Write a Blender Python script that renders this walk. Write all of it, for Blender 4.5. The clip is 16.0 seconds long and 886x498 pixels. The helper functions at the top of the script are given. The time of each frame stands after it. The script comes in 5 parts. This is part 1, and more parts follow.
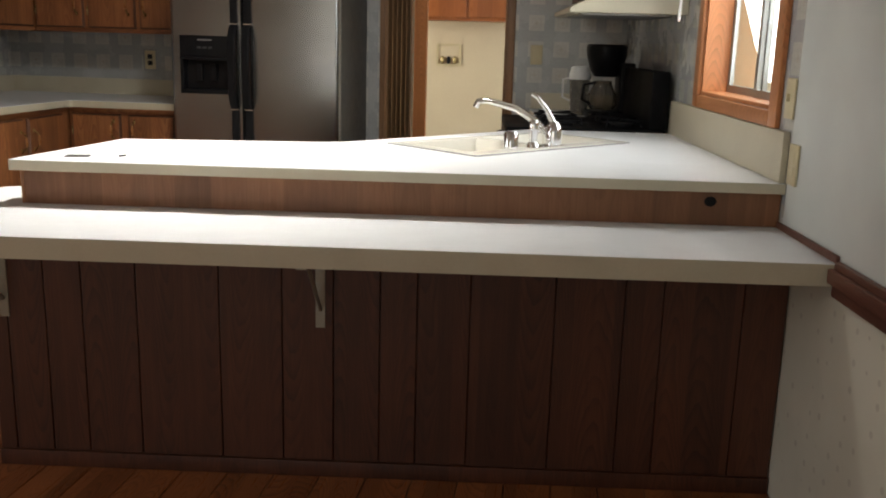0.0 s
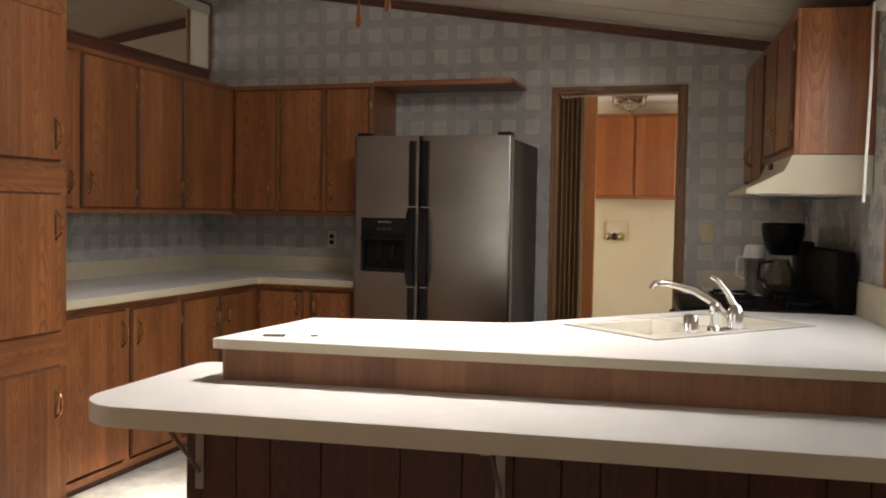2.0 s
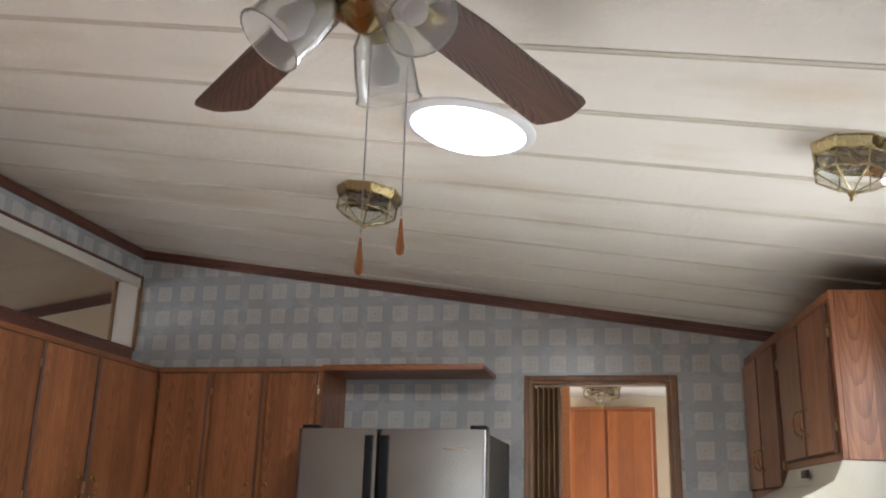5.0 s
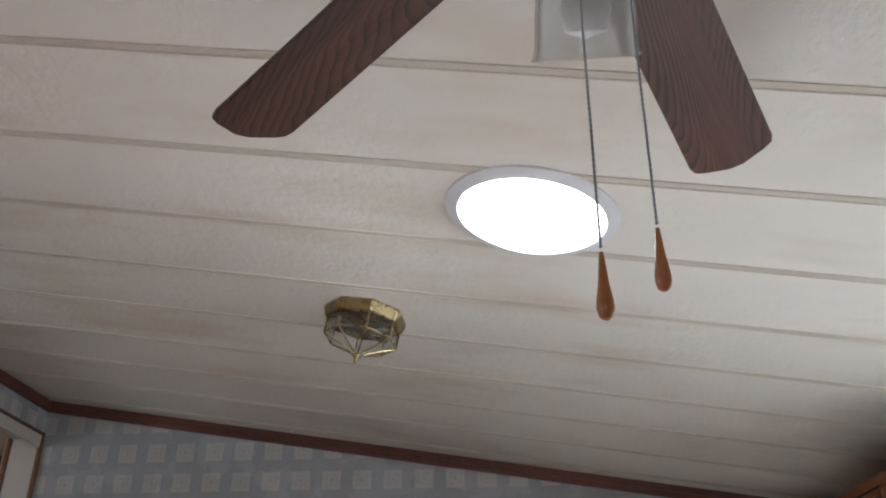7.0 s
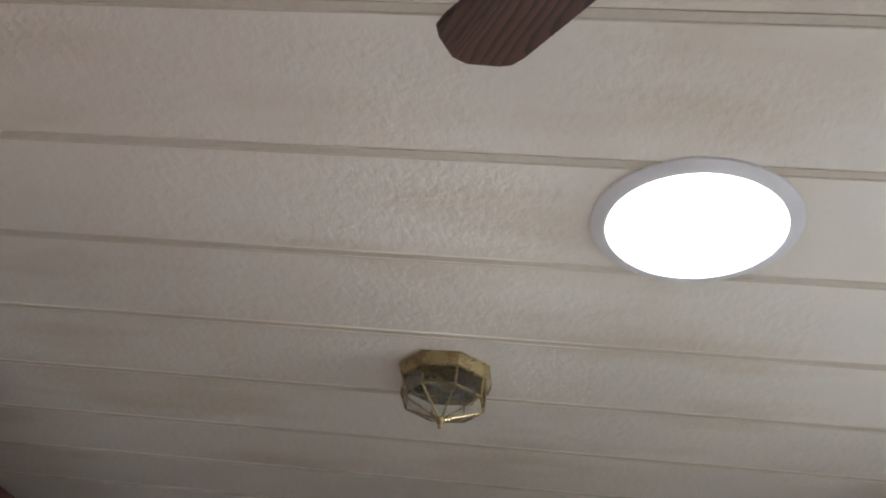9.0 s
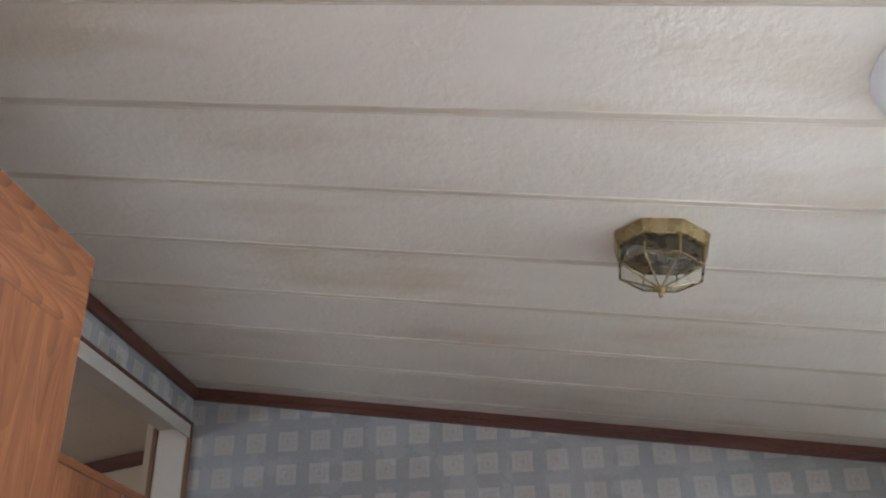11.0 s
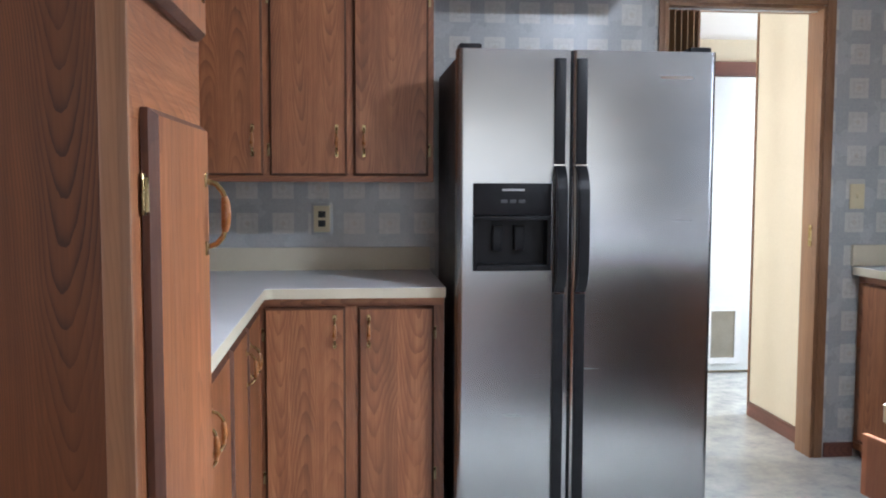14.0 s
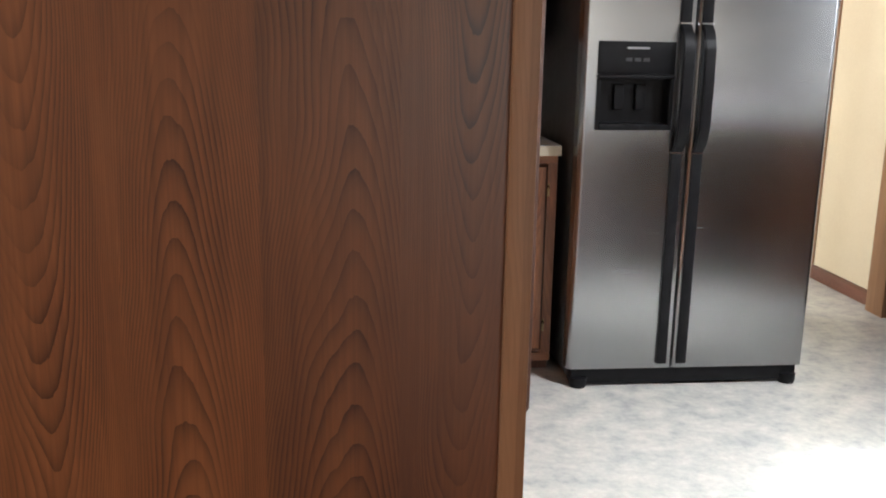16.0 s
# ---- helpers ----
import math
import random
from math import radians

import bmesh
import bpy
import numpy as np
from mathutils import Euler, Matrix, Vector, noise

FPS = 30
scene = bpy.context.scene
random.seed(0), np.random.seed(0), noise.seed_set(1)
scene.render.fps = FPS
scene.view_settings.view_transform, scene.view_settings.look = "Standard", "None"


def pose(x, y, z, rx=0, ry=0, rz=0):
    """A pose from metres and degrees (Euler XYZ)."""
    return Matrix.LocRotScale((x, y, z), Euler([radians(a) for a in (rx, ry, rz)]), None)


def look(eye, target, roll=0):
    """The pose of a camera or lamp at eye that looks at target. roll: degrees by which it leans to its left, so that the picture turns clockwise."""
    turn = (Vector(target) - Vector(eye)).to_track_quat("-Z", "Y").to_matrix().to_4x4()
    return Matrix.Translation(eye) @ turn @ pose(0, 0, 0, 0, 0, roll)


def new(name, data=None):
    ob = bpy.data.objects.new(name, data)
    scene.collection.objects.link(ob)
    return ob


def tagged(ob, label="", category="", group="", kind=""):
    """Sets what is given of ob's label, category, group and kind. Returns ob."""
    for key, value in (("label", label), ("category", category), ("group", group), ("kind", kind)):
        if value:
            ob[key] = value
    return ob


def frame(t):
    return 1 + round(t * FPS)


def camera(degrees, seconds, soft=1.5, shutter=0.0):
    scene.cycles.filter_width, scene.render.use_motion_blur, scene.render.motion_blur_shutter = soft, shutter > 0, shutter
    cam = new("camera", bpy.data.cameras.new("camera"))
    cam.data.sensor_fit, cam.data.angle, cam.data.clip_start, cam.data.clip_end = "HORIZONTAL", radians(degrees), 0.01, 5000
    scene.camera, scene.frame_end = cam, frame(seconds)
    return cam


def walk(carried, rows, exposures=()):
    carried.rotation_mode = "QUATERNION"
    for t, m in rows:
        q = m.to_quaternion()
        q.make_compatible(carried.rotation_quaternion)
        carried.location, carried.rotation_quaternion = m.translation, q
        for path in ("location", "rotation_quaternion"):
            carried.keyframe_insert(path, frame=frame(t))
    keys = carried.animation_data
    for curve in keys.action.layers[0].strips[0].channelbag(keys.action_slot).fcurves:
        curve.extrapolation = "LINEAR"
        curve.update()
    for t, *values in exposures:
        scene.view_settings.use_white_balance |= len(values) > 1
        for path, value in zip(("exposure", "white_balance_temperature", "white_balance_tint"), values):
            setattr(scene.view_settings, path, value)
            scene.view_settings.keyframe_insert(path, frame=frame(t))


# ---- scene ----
cam = camera(52.4, 16.0, soft=2.0)

PATH = [
    (0, (2.114, 0.18, 1.283), (1.881, 2.116, 0.84), 1.6),
    (0.5, (2.068, 0.162, 1.288), (1.695, 2.086, 0.892), 1.5),
    (1, (2.062, 0.156, 1.303), (1.592, 2.077, 1.007), 1.4),
    (1.5, (2.061, 0.149, 1.315), (1.539, 2.071, 1.128), 1.2),
    (2, (2.046, 0.137, 1.329), (1.46, 2.047, 1.249), 1.0),
    (2.5, (2.053, 0.142, 1.342), (1.451, 2.049, 1.327), 0.9),
    (3, (2.025, 0.165, 1.344), (1.46, 2.084, 1.363), 0.8),
    (3.5, (1.955, 0.303, 1.361), (1.356, 2.208, 1.458), 1.8),
    (4, (1.875, 0.506, 1.401), (1.311, 2.399, 1.712), 2.3),
    (4.5, (1.806, 0.644, 1.414), (1.253, 2.524, 1.815), 3.1),
    (4.7, (1.748, 0.693, 1.401), (1.246, 2.573, 1.866), 2.6),
    (7, (1.158, 1.413, 1.462), (0.958, 3.175, 2.387), 0.5),
    (7.5, (0.977, 1.525, 1.493), (0.92, 3.246, 2.512), -1.3),
    (8, (0.902, 1.585, 1.475), (0.825, 3.292, 2.516), -0.9),
    (8.5, (0.799, 1.705, 1.475), (0.784, 3.361, 2.597), -2.9),
    (9, (0.692, 1.794, 1.471), (0.634, 3.436, 2.612), -2.7),
    (9.5, (0.562, 1.804, 1.44), (0.427, 3.415, 2.618), -2.7),
    (12, (0.085, 1.848, 1.462), (-0.161, 3.738, 2.069), -1.8),
    (12.5, (-0.058, 1.829, 1.417), (-0.139, 3.789, 1.808), -1.3),
    (13, (-0.201, 1.799, 1.387), (-0.104, 3.793, 1.522), -1.7),
    (13.5, (-0.283, 1.793, 1.361), (-0.093, 3.784, 1.386), -1.0),
    (14, (-0.376, 1.843, 1.301), (-0.171, 3.827, 1.151), 0.15),
    (14.5, (-0.508, 1.93, 1.283), (-0.245, 3.892, 1.003), 0.25),
    (15, (-0.597, 1.971, 1.285), (-0.368, 3.924, 0.93), 1.1),
    (15.5, (-0.708, 1.925, 1.279), (-0.424, 3.862, 0.877), 1.2),
    (16, (-0.832, 1.835, 1.27), (-0.617, 3.773, 0.828), 1.05),
]
walk(cam, [(t, look(eye, target, roll)) for t, eye, target, roll in PATH],
     exposures=[(0, -0.48, 7100, 8), (0.5, -0.85, 7300, 9), (1.5, -0.62, 7700, 13), (2.5, -0.65, 7900, 14), (3.5, -0.72, 8200, 15), (4, -0.15, 6700, 11), (4.5, 0.08, 6400, 10), (7, -0.33, 6000, 11), (9.5, -0.56, 6200, 11), (12, 0.42, 5700, 10), (13, 0.4, 5700, 10), (13.5, 0.7, 5650, 10), (14.5, 0.55, 5550, 9), (16, 0.5, 6300, 10)])

# ---- light ----
world = bpy.data.worlds.new("sky")
scene.world = world
world.use_nodes = True
wt = world.node_tree
sky = wt.nodes.new("ShaderNodeTexSky")
sky.sky_type = 'NISHITA'
sky.sun_disc = False
sky.sun_elevation, sky.sun_rotation = radians(32), radians(160)
wt.nodes["Background"].inputs["Strength"].default_value = 0.12
wt.links.new(sky.outputs[0], wt.nodes["Background"].inputs["Color"])


def lamp(name, kind, energy, colour, m, size=(1, 1), shape='RECTANGLE'):
    d = bpy.data.lights.new(name, kind)
    d.energy, d.color = energy, colour
    if kind == 'AREA':
        d.shape, d.size, d.size_y = shape, size[0], size[1]
    ob = new(name, d)
    ob.matrix_world = m
    return ob


sun = lamp("sun", 'SUN', 3.0, (1, 0.93, 0.82), look((0, 0, 0), (-0.26, 0.82, -0.52)))
sun.data.angle = radians(0.5)
ET = pose(2.655, 4.3, 0, 0, 0, 5.4) @ pose(-2.655, -4.3, 0)     # the window side of the house stands askew to the back wall
SUN_X, SUN_Y = 1.158, 3.315        # the round skylight


def ceil_z(x):
    return 2.957 - 0.156 * (x + 1.46)


SLOPE = math.degrees(math.atan(0.156))
tube_lamp = lamp("skylight_light", 'AREA', 45, (0.95, 0.97, 1.0), look((SUN_X, SUN_Y, ceil_z(SUN_X) - 0.05), (SUN_X - 0.5, SUN_Y + 0.1, ceil_z(SUN_X) - 1.05)), (0.34, 0.34), 'DISK')
tube_lamp.data.spread = radians(172)
tube_beam = lamp("skylight_beam", 'AREA', 31, (1.0, 0.98, 0.95), look((SUN_X, SUN_Y, ceil_z(SUN_X) - 0.056), (SUN_X - 0.2, SUN_Y, ceil_z(SUN_X) - 1.056)), (0.3, 0.3), 'DISK')
tube_beam.data.spread = radians(98)
# the mirrored tube throws two brighter streaks of sun on the floor
for tx, ty, watts in ((-0.33, 3.62, 5.5), (0.8, 4.0, 3.2)):
    streak_lamp = lamp("skylight_streak", 'AREA', watts, (1.0, 0.97, 0.92), look((SUN_X, SUN_Y, ceil_z(SUN_X) - 0.058), (tx, ty, 0)), (0.16, 0.1))
    streak_lamp.data.spread = radians(19)
lamp("kitchen_window_light", 'AREA', 17, (0.9, 0.95, 1.0), ET @ look((2.74, 3.5, 1.6), (1.0, 3.5, 1.0)), (0.8, 0.9))
lamp("dining_window_light", 'AREA', 20, (0.86, 0.93, 1.0), look((0.8, -2.95, 1.25), (0.8, 0, 1.1)), (2.6, 1.7))
# area lamp added out of view to brighten the dining wall from the west
lamp("living_window_light", 'AREA', 85, (0.9, 0.94, 1.0), look((-5.5, 0.6, 1.4), (0, 0.9, 1.2)), (2.2, 1.2))
lamp("laundry_window_light", 'AREA', 38, (1.0, 0.98, 0.93), look((-0.5, 6.6, 1.45), (1.8, 6.9, 1.75)), (1.0, 1.2))
lamp("laundry_door_light", 'AREA', 30, (0.95, 0.98, 1.0), look((3.35, 6.9, 1.5), (2.2, 7.3, 0.6)), (1.0, 1.2))

# ---- materials ----


def material(name):
    m = bpy.data.materials.new(name)
    m.use_nodes = True
    return m, m.node_tree.nodes, m.node_tree.links, m.node_tree.nodes["Principled BSDF"]


def math_node(n, l, op, a, b=None, c=None):
    k = n.new("ShaderNodeMath")
    k.operation = op
    for i, v in enumerate((a, b, c)):
        if v is None:
            continue
        if isinstance(v, (int, float)):
            k.inputs[i].default_value = v
        else:
            l.new(v, k.inputs[i])
    return k.outputs[0]


def ramp(n, l, fac, stops):
    r = n.new("ShaderNodeValToRGB")
    while len(r.color_ramp.elements) < len(stops):
        r.color_ramp.elements.new(0.5)
    for e, (p, c) in zip(r.color_ramp.elements, stops):
        e.position, e.color = p, (*c, 1)
    l.new(fac, r.inputs[0])
    return r.outputs[0]


def mixed(n, l, fac, a, b, mode='MIX'):
    k = n.new("ShaderNodeMix")
    k.data_type, k.blend_type = 'RGBA', mode
    for sock, v in ((k.inputs[0], fac), (k.inputs[6], a), (k.inputs[7], b)):
        if isinstance(v, (int, float)):
            sock.default_value = v
        elif isinstance(v, tuple):
            sock.default_value = (*v, 1)
        else:
            l.new(v, sock)
    return k.outputs[2]


def noise_tex(n, l, vec, scale, detail=4, rough=0.55):
    k = n.new("ShaderNodeTexNoise")
    k.inputs["Scale"].default_value, k.inputs["Detail"].default_value, k.inputs["Roughness"].default_value = scale, detail, rough
    l.new(vec, k.inputs["Vector"])
    return k.outputs[0]


def mapped(n, l, vec, scale, shift=None):
    k = n.new("ShaderNodeVectorMath")
    k.operation = 'MULTIPLY_ADD'
    l.new(vec, k.inputs[0])
    k.inputs[1].default_value = scale
    if shift is not None:
        l.new(shift, k.inputs[2])
    return k.outputs[0]


def bump(n, l, b, height, strength, distance=0.002):
    k = n.new("ShaderNodeBump")
    k.inputs["Strength"].default_value, k.inputs["Distance"].default_value = strength, distance
    l.new(height, k.inputs["Height"])
    l.new(k.outputs[0], b.inputs["Normal"])


def obj_vec(n):
    return n.new("ShaderNodeTexCoord").outputs["Object"]


def wood(name, dark, mid, light, axis='z', plank=0.0, rough=0.42, contrast=0.45, arch=70.0, pitch=24.0):
    """Flat-sawn grain: boards side by side, each with its own nested arches that run out into straight lines, and fine pores."""
    m, n, l, b = material(name)
    vec = obj_vec(n)
    info = n.new("ShaderNodeObjectInfo")
    k = math_node(n, l, 'MULTIPLY', info.outputs["Random"], 37.0)
    shift = n.new("ShaderNodeCombineXYZ")
    for i in range(3):
        l.new(k, shift.inputs[i])
    sep = n.new("ShaderNodeSeparateXYZ")
    l.new(vec, sep.inputs[0])
    ai, (bi, ci) = {'z': (2, (0, 1)), 'x': (0, (2, 1)), 'y': (1, (0, 2))}[axis]
    lengthways = sep.outputs[ai]
    width = plank or 0.115
    slow = noise_tex(n, l, mapped(n, l, vec, {'z': (5, 5, 1.6), 'x': (1.6, 5, 5), 'y': (5, 1.6, 5)}[axis], shift.outputs[0]), 1.0, 2, 0.5)
    across = math_node(n, l, 'ADD', math_node(n, l, 'ADD', sep.outputs[bi], sep.outputs[ci]), math_node(n, l, 'MULTIPLY', info.outputs["Random"], 0.3))
    cells = math_node(n, l, 'DIVIDE', across, width)
    wn = n.new("ShaderNodeTexWhiteNoise")
    wn.noise_dimensions = '1D'
    l.new(math_node(n, l, 'ADD', math_node(n, l, 'FLOOR', cells), k), wn.inputs["W"])
    rnd = n.new("ShaderNodeSeparateColor")
    l.new(wn.outputs["Color"], rnd.inputs[0])
    r1, r2, r3 = rnd.outputs[0], rnd.outputs[1], rnd.outputs[2]
    bend = math_node(n, l, 'MULTIPLY', math_node(n, l, 'SUBTRACT', slow, 0.5), 0.09)
    u = math_node(n, l, 'MULTIPLY', math_node(n, l, 'SUBTRACT', math_node(n, l, 'FRACT', cells), math_node(n, l, 'MULTIPLY_ADD', r1, 0.3, 0.35)), width)
    u = math_node(n, l, 'ADD', u, bend)
    drop = math_node(n, l, 'MULTIPLY', math_node(n, l, 'MULTIPLY', u, u), math_node(n, l, 'MULTIPLY_ADD', r3, arch, arch * 0.5))
    way = math_node(n, l, 'MULTIPLY_ADD', math_node(n, l, 'GREATER_THAN', r2, 0.5), 2.0, -1.0)
    run = math_node(n, l, 'ADD', math_node(n, l, 'MULTIPLY', lengthways, way), math_node(n, l, 'MULTIPLY', slow, 0.35))
    wob = noise_tex(n, l, mapped(n, l, vec, {'z': (60, 60, 14), 'x': (14, 60, 60), 'y': (60, 14, 60)}[axis], shift.outputs[0]), 1.0, 3)
    ph = math_node(n, l, 'ADD', math_node(n, l, 'MULTIPLY', math_node(n, l, 'ADD', run, drop), pitch), math_node(n, l, 'MULTIPLY', wob, 0.5))
    ring = math_node(n, l, 'POWER', math_node(n, l, 'FRACT', ph), 3.0)
    fade = ramp(n, l, noise_tex(n, l, mapped(n, l, vec, {'z': (9, 9, 2.5), 'x': (2.5, 9, 9), 'y': (9, 2.5, 9)}[axis], shift.outputs[0]), 1.0, 2), [(0.34, (0.15, 0.15, 0.15)), (0.62, (1, 1, 1))])
    ring = math_node(n, l, 'MULTIPLY', ring, fade)
    pores = noise_tex(n, l, mapped(n, l, vec, {'z': (260, 260, 6), 'x': (6, 260, 260), 'y': (260, 6, 260)}[axis], shift.outputs[0]), 1.0, 3, 0.6)
    streak = noise_tex(n, l, mapped(n, l, vec, {'z': (48, 48, 1.2), 'x': (1.2, 48, 48), 'y': (48, 1.2, 48)}[axis], shift.outputs[0]), 1.0, 3, 0.55)
    mott = noise_tex(n, l, mapped(n, l, vec, {'z': (16, 16, 5), 'x': (5, 16, 16), 'y': (16, 5, 16)}[axis], shift.outputs[0]), 1.0, 4, 0.6)
    f = math_node(n, l, 'ADD', math_node(n, l, 'MULTIPLY', ring, contrast), math_node(n, l, 'ADD', math_node(n, l, 'MULTIPLY', pores, 0.28), math_node(n, l, 'ADD', math_node(n, l, 'MULTIPLY', streak, 0.36), math_node(n, l, 'MULTIPLY', mott, 0.26))))
    col = ramp(n, l, f, [(0.24, light), (0.5, mid), (0.86, dark)])
    tone = math_node(n, l, 'ADD', math_node(n, l, 'MULTIPLY', r1, 0.5 if plank else 0.34), math_node(n, l, 'MULTIPLY', slow, 0.6))
    col = mixed(n, l, 1.0, col, ramp(n, l, tone, [(0.2, (0.66, 0.62, 0.6)), (0.8, (1.24, 1.2, 1.16))]), 'MULTIPLY')
    l.new(col, b.inputs["Base Color"])
    l.new(math_node(n, l, 'ADD', math_node(n, l, 'MULTIPLY', pores, 0.2), rough - 0.1), b.inputs["Roughness"])
    bump(n, l, b, math_node(n, l, 'ADD', pores, math_node(n, l, 'MULTIPLY', ring, 0.4)), 0.16, 0.001)
    return m


def mottled(name, a, c, scale=4.0, rough=0.5, fine=60.0, strength=0.12, metal=0.0, rvar=0.15, distance=0.001, spec=0.5):
    m, n, l, b = material(name)
    vec = obj_vec(n)
    big = noise_tex(n, l, vec, scale, 4)
    small = noise_tex(n, l, vec, fine, 3)
    f = math_node(n, l, 'ADD', math_node(n, l, 'MULTIPLY', big, 0.65), math_node(n, l, 'MULTIPLY', small, 0.35))
    l.new(ramp(n, l, f, [(0.3, a), (0.7, c)]), b.inputs["Base Color"])
    l.new(math_node(n, l, 'ADD', math_node(n, l, 'MULTIPLY', big, rvar * 2), rough - rvar), b.inputs["Roughness"])
    b.inputs["Metallic"].default_value = metal
    b.inputs["Specular IOR Level"].default_value = spec
    bump(n, l, b, small, strength, distance)
    return m


CAB = wood("cabinet_oak", (0.072, 0.024, 0.0105), (0.225, 0.083, 0.032), (0.42, 0.183, 0.076), 'z', 0, 0.4, 0.22, 120.0, 11.0)
CABX = wood("cabinet_oak_rail", (0.072, 0.024, 0.0105), (0.225, 0.083, 0.032), (0.42, 0.183, 0.076), 'x', 0, 0.4, 0.26, 120.0, 13.0)
# stained routed edge; its dark colour also holds the shadow lines between doors
CABEDGE = wood("shaded_routed_edge", (0.03, 0.01, 0.005), (0.08, 0.028, 0.012), (0.14, 0.055, 0.022), 'z', 0, 0.62, 0.15, 120.0, 10.0)
END = wood("end_panel_oak", (0.045, 0.015, 0.006), (0.13, 0.048, 0.0175), (0.215, 0.085, 0.031), 'z', 0.16, 0.36, 0.5, 95.0, 21.0)
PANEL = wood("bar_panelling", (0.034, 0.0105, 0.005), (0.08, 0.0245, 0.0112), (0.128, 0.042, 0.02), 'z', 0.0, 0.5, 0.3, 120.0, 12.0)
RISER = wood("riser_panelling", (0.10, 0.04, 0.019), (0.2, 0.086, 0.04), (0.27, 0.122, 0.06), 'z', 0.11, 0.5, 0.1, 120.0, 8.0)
TRIM = wood("brown_trim", (0.09, 0.032, 0.022), (0.15, 0.06, 0.04), (0.2, 0.085, 0.06), 'x', 0, 0.45)
TRIMZ = wood("door_trim", (0.13, 0.065, 0.03), (0.24, 0.125, 0.06), (0.32, 0.175, 0.09), 'z', 0, 0.45, 0.14, 120.0, 9.0)
TRIMY = wood("brown_trim_long", (0.09, 0.032, 0.022), (0.15, 0.06, 0.04), (0.2, 0.085, 0.06), 'y', 0, 0.45)
WINWOOD = wood("window_pine", (0.32, 0.13, 0.05), (0.5, 0.2, 0.08), (0.6, 0.27, 0.12), 'z', 0, 0.4)
WINWOODY = wood("window_pine_long", (0.32, 0.13, 0.05), (0.5, 0.2, 0.08), (0.6, 0.27, 0.12), 'y', 0, 0.4)
LAUWOOD = wood("laundry_cabinet_wood", (0.23, 0.068, 0.02), (0.34, 0.108, 0.032), (0.42, 0.148, 0.048), 'z', 0, 0.4, 0.2, 120.0, 9.0)
BLADE = wood("blade_walnut", (0.025, 0.011, 0.007), (0.08, 0.034, 0.02), (0.14, 0.062, 0.036), 'x', 0.19, 0.4, 0.75, 55.0, 22.0)
PLANKS = wood("dining_floor_wood", (0.16, 0.055, 0.02), (0.3, 0.11, 0.04), (0.4, 0.16, 0.06), 'y', 0.09, 0.3)
FOLD = wood("folding_door_vinyl", (0.2, 0.115, 0.055), (0.33, 0.2, 0.1), (0.42, 0.27, 0.14), 'z', 0, 0.5)
LAMINATE = mottled("white_laminate", (0.63, 0.65, 0.68), (0.74, 0.76, 0.79), 9.0, 0.36, 260, 0.04)
LAMEDGE = mottled("laminate_edge", (0.5, 0.45, 0.34), (0.58, 0.53, 0.41), 7.0, 0.45, 200, 0.05)
CREAM = mottled("cream_wall", (0.62, 0.53, 0.38), (0.7, 0.61, 0.45), 2.2, 0.6, 90, 0.1)
WHITEDOOR = mottled("white_door_paint", (0.72, 0.75, 0.75), (0.8, 0.82, 0.81), 3.0, 0.45, 80, 0.05)
PALE = mottled("pale_post_paint", (0.62, 0.58, 0.5), (0.7, 0.66, 0.58), 3.0, 0.55, 90, 0.08)
BRASS = mottled("brass", (0.28, 0.215, 0.1), (0.42, 0.33, 0.17), 20, 0.28, 200, 0.05, 1.0)
BLACK = mottled("black_plastic", (0.005, 0.005, 0.006), (0.01, 0.01, 0.012), 20, 0.42, 300, 0.1, spec=0.16)
ENAMEL = mottled("black_enamel", (0.004, 0.004, 0.0045), (0.008, 0.008, 0.009), 8, 0.5, 200, 0.03, spec=0.04)
DARKSIDE = mottled("fridge_side_paint", (0.035, 0.037, 0.04), (0.055, 0.057, 0.062), 20, 0.5, 420, 0.25)
CHROME = mottled("chrome", (0.72, 0.72, 0.73), (0.82, 0.82, 0.83), 9, 0.12, 100, 0.02, 1.0, 0.06)
ALMOND = mottled("almond_enamel", (0.43, 0.4, 0.31), (0.5, 0.47, 0.37), 5, 0.35, 120, 0.03)
IVORY = mottled("ivory_plastic", (0.58, 0.5, 0.31), (0.66, 0.58, 0.38), 9, 0.4, 120, 0.03)
SINKM = mottled("sink_enamel", (0.7, 0.68, 0.62), (0.78, 0.765, 0.71), 5, 0.2, 120, 0.02)
WHITEP = mottled("white_plastic", (0.72, 0.72, 0.72), (0.8, 0.8, 0.8), 8, 0.4, 120, 0.03)
BRACKET = mottled("bracket_metal", (0.26, 0.235, 0.19), (0.36, 0.33, 0.27), 8, 0.4, 120, 0.05, 0.3)
GREYFRAME = mottled("window_aluminium", (0.25, 0.26, 0.26), (0.4, 0.41, 0.41), 8, 0.4, 120, 0.05, 0.8)
WOODGRIP = mottled("handle_wood_grip", (0.2, 0.075, 0.02), (0.32, 0.13, 0.04), 30, 0.3, 90, 0.03)
AMBER = mottled("pull_knob_wood", (0.32, 0.13, 0.05), (0.45, 0.2, 0.08), 30, 0.18, 90, 0.02)
SOIL = mottled("yard_ground", (0.3, 0.24, 0.17), (0.42, 0.35, 0.26), 0.6, 0.9, 9, 0.4)
SIDING = mottled("outer_wall_paint", (0.6, 0.56, 0.48), (0.68, 0.64, 0.56), 2, 0.6, 60, 0.1)


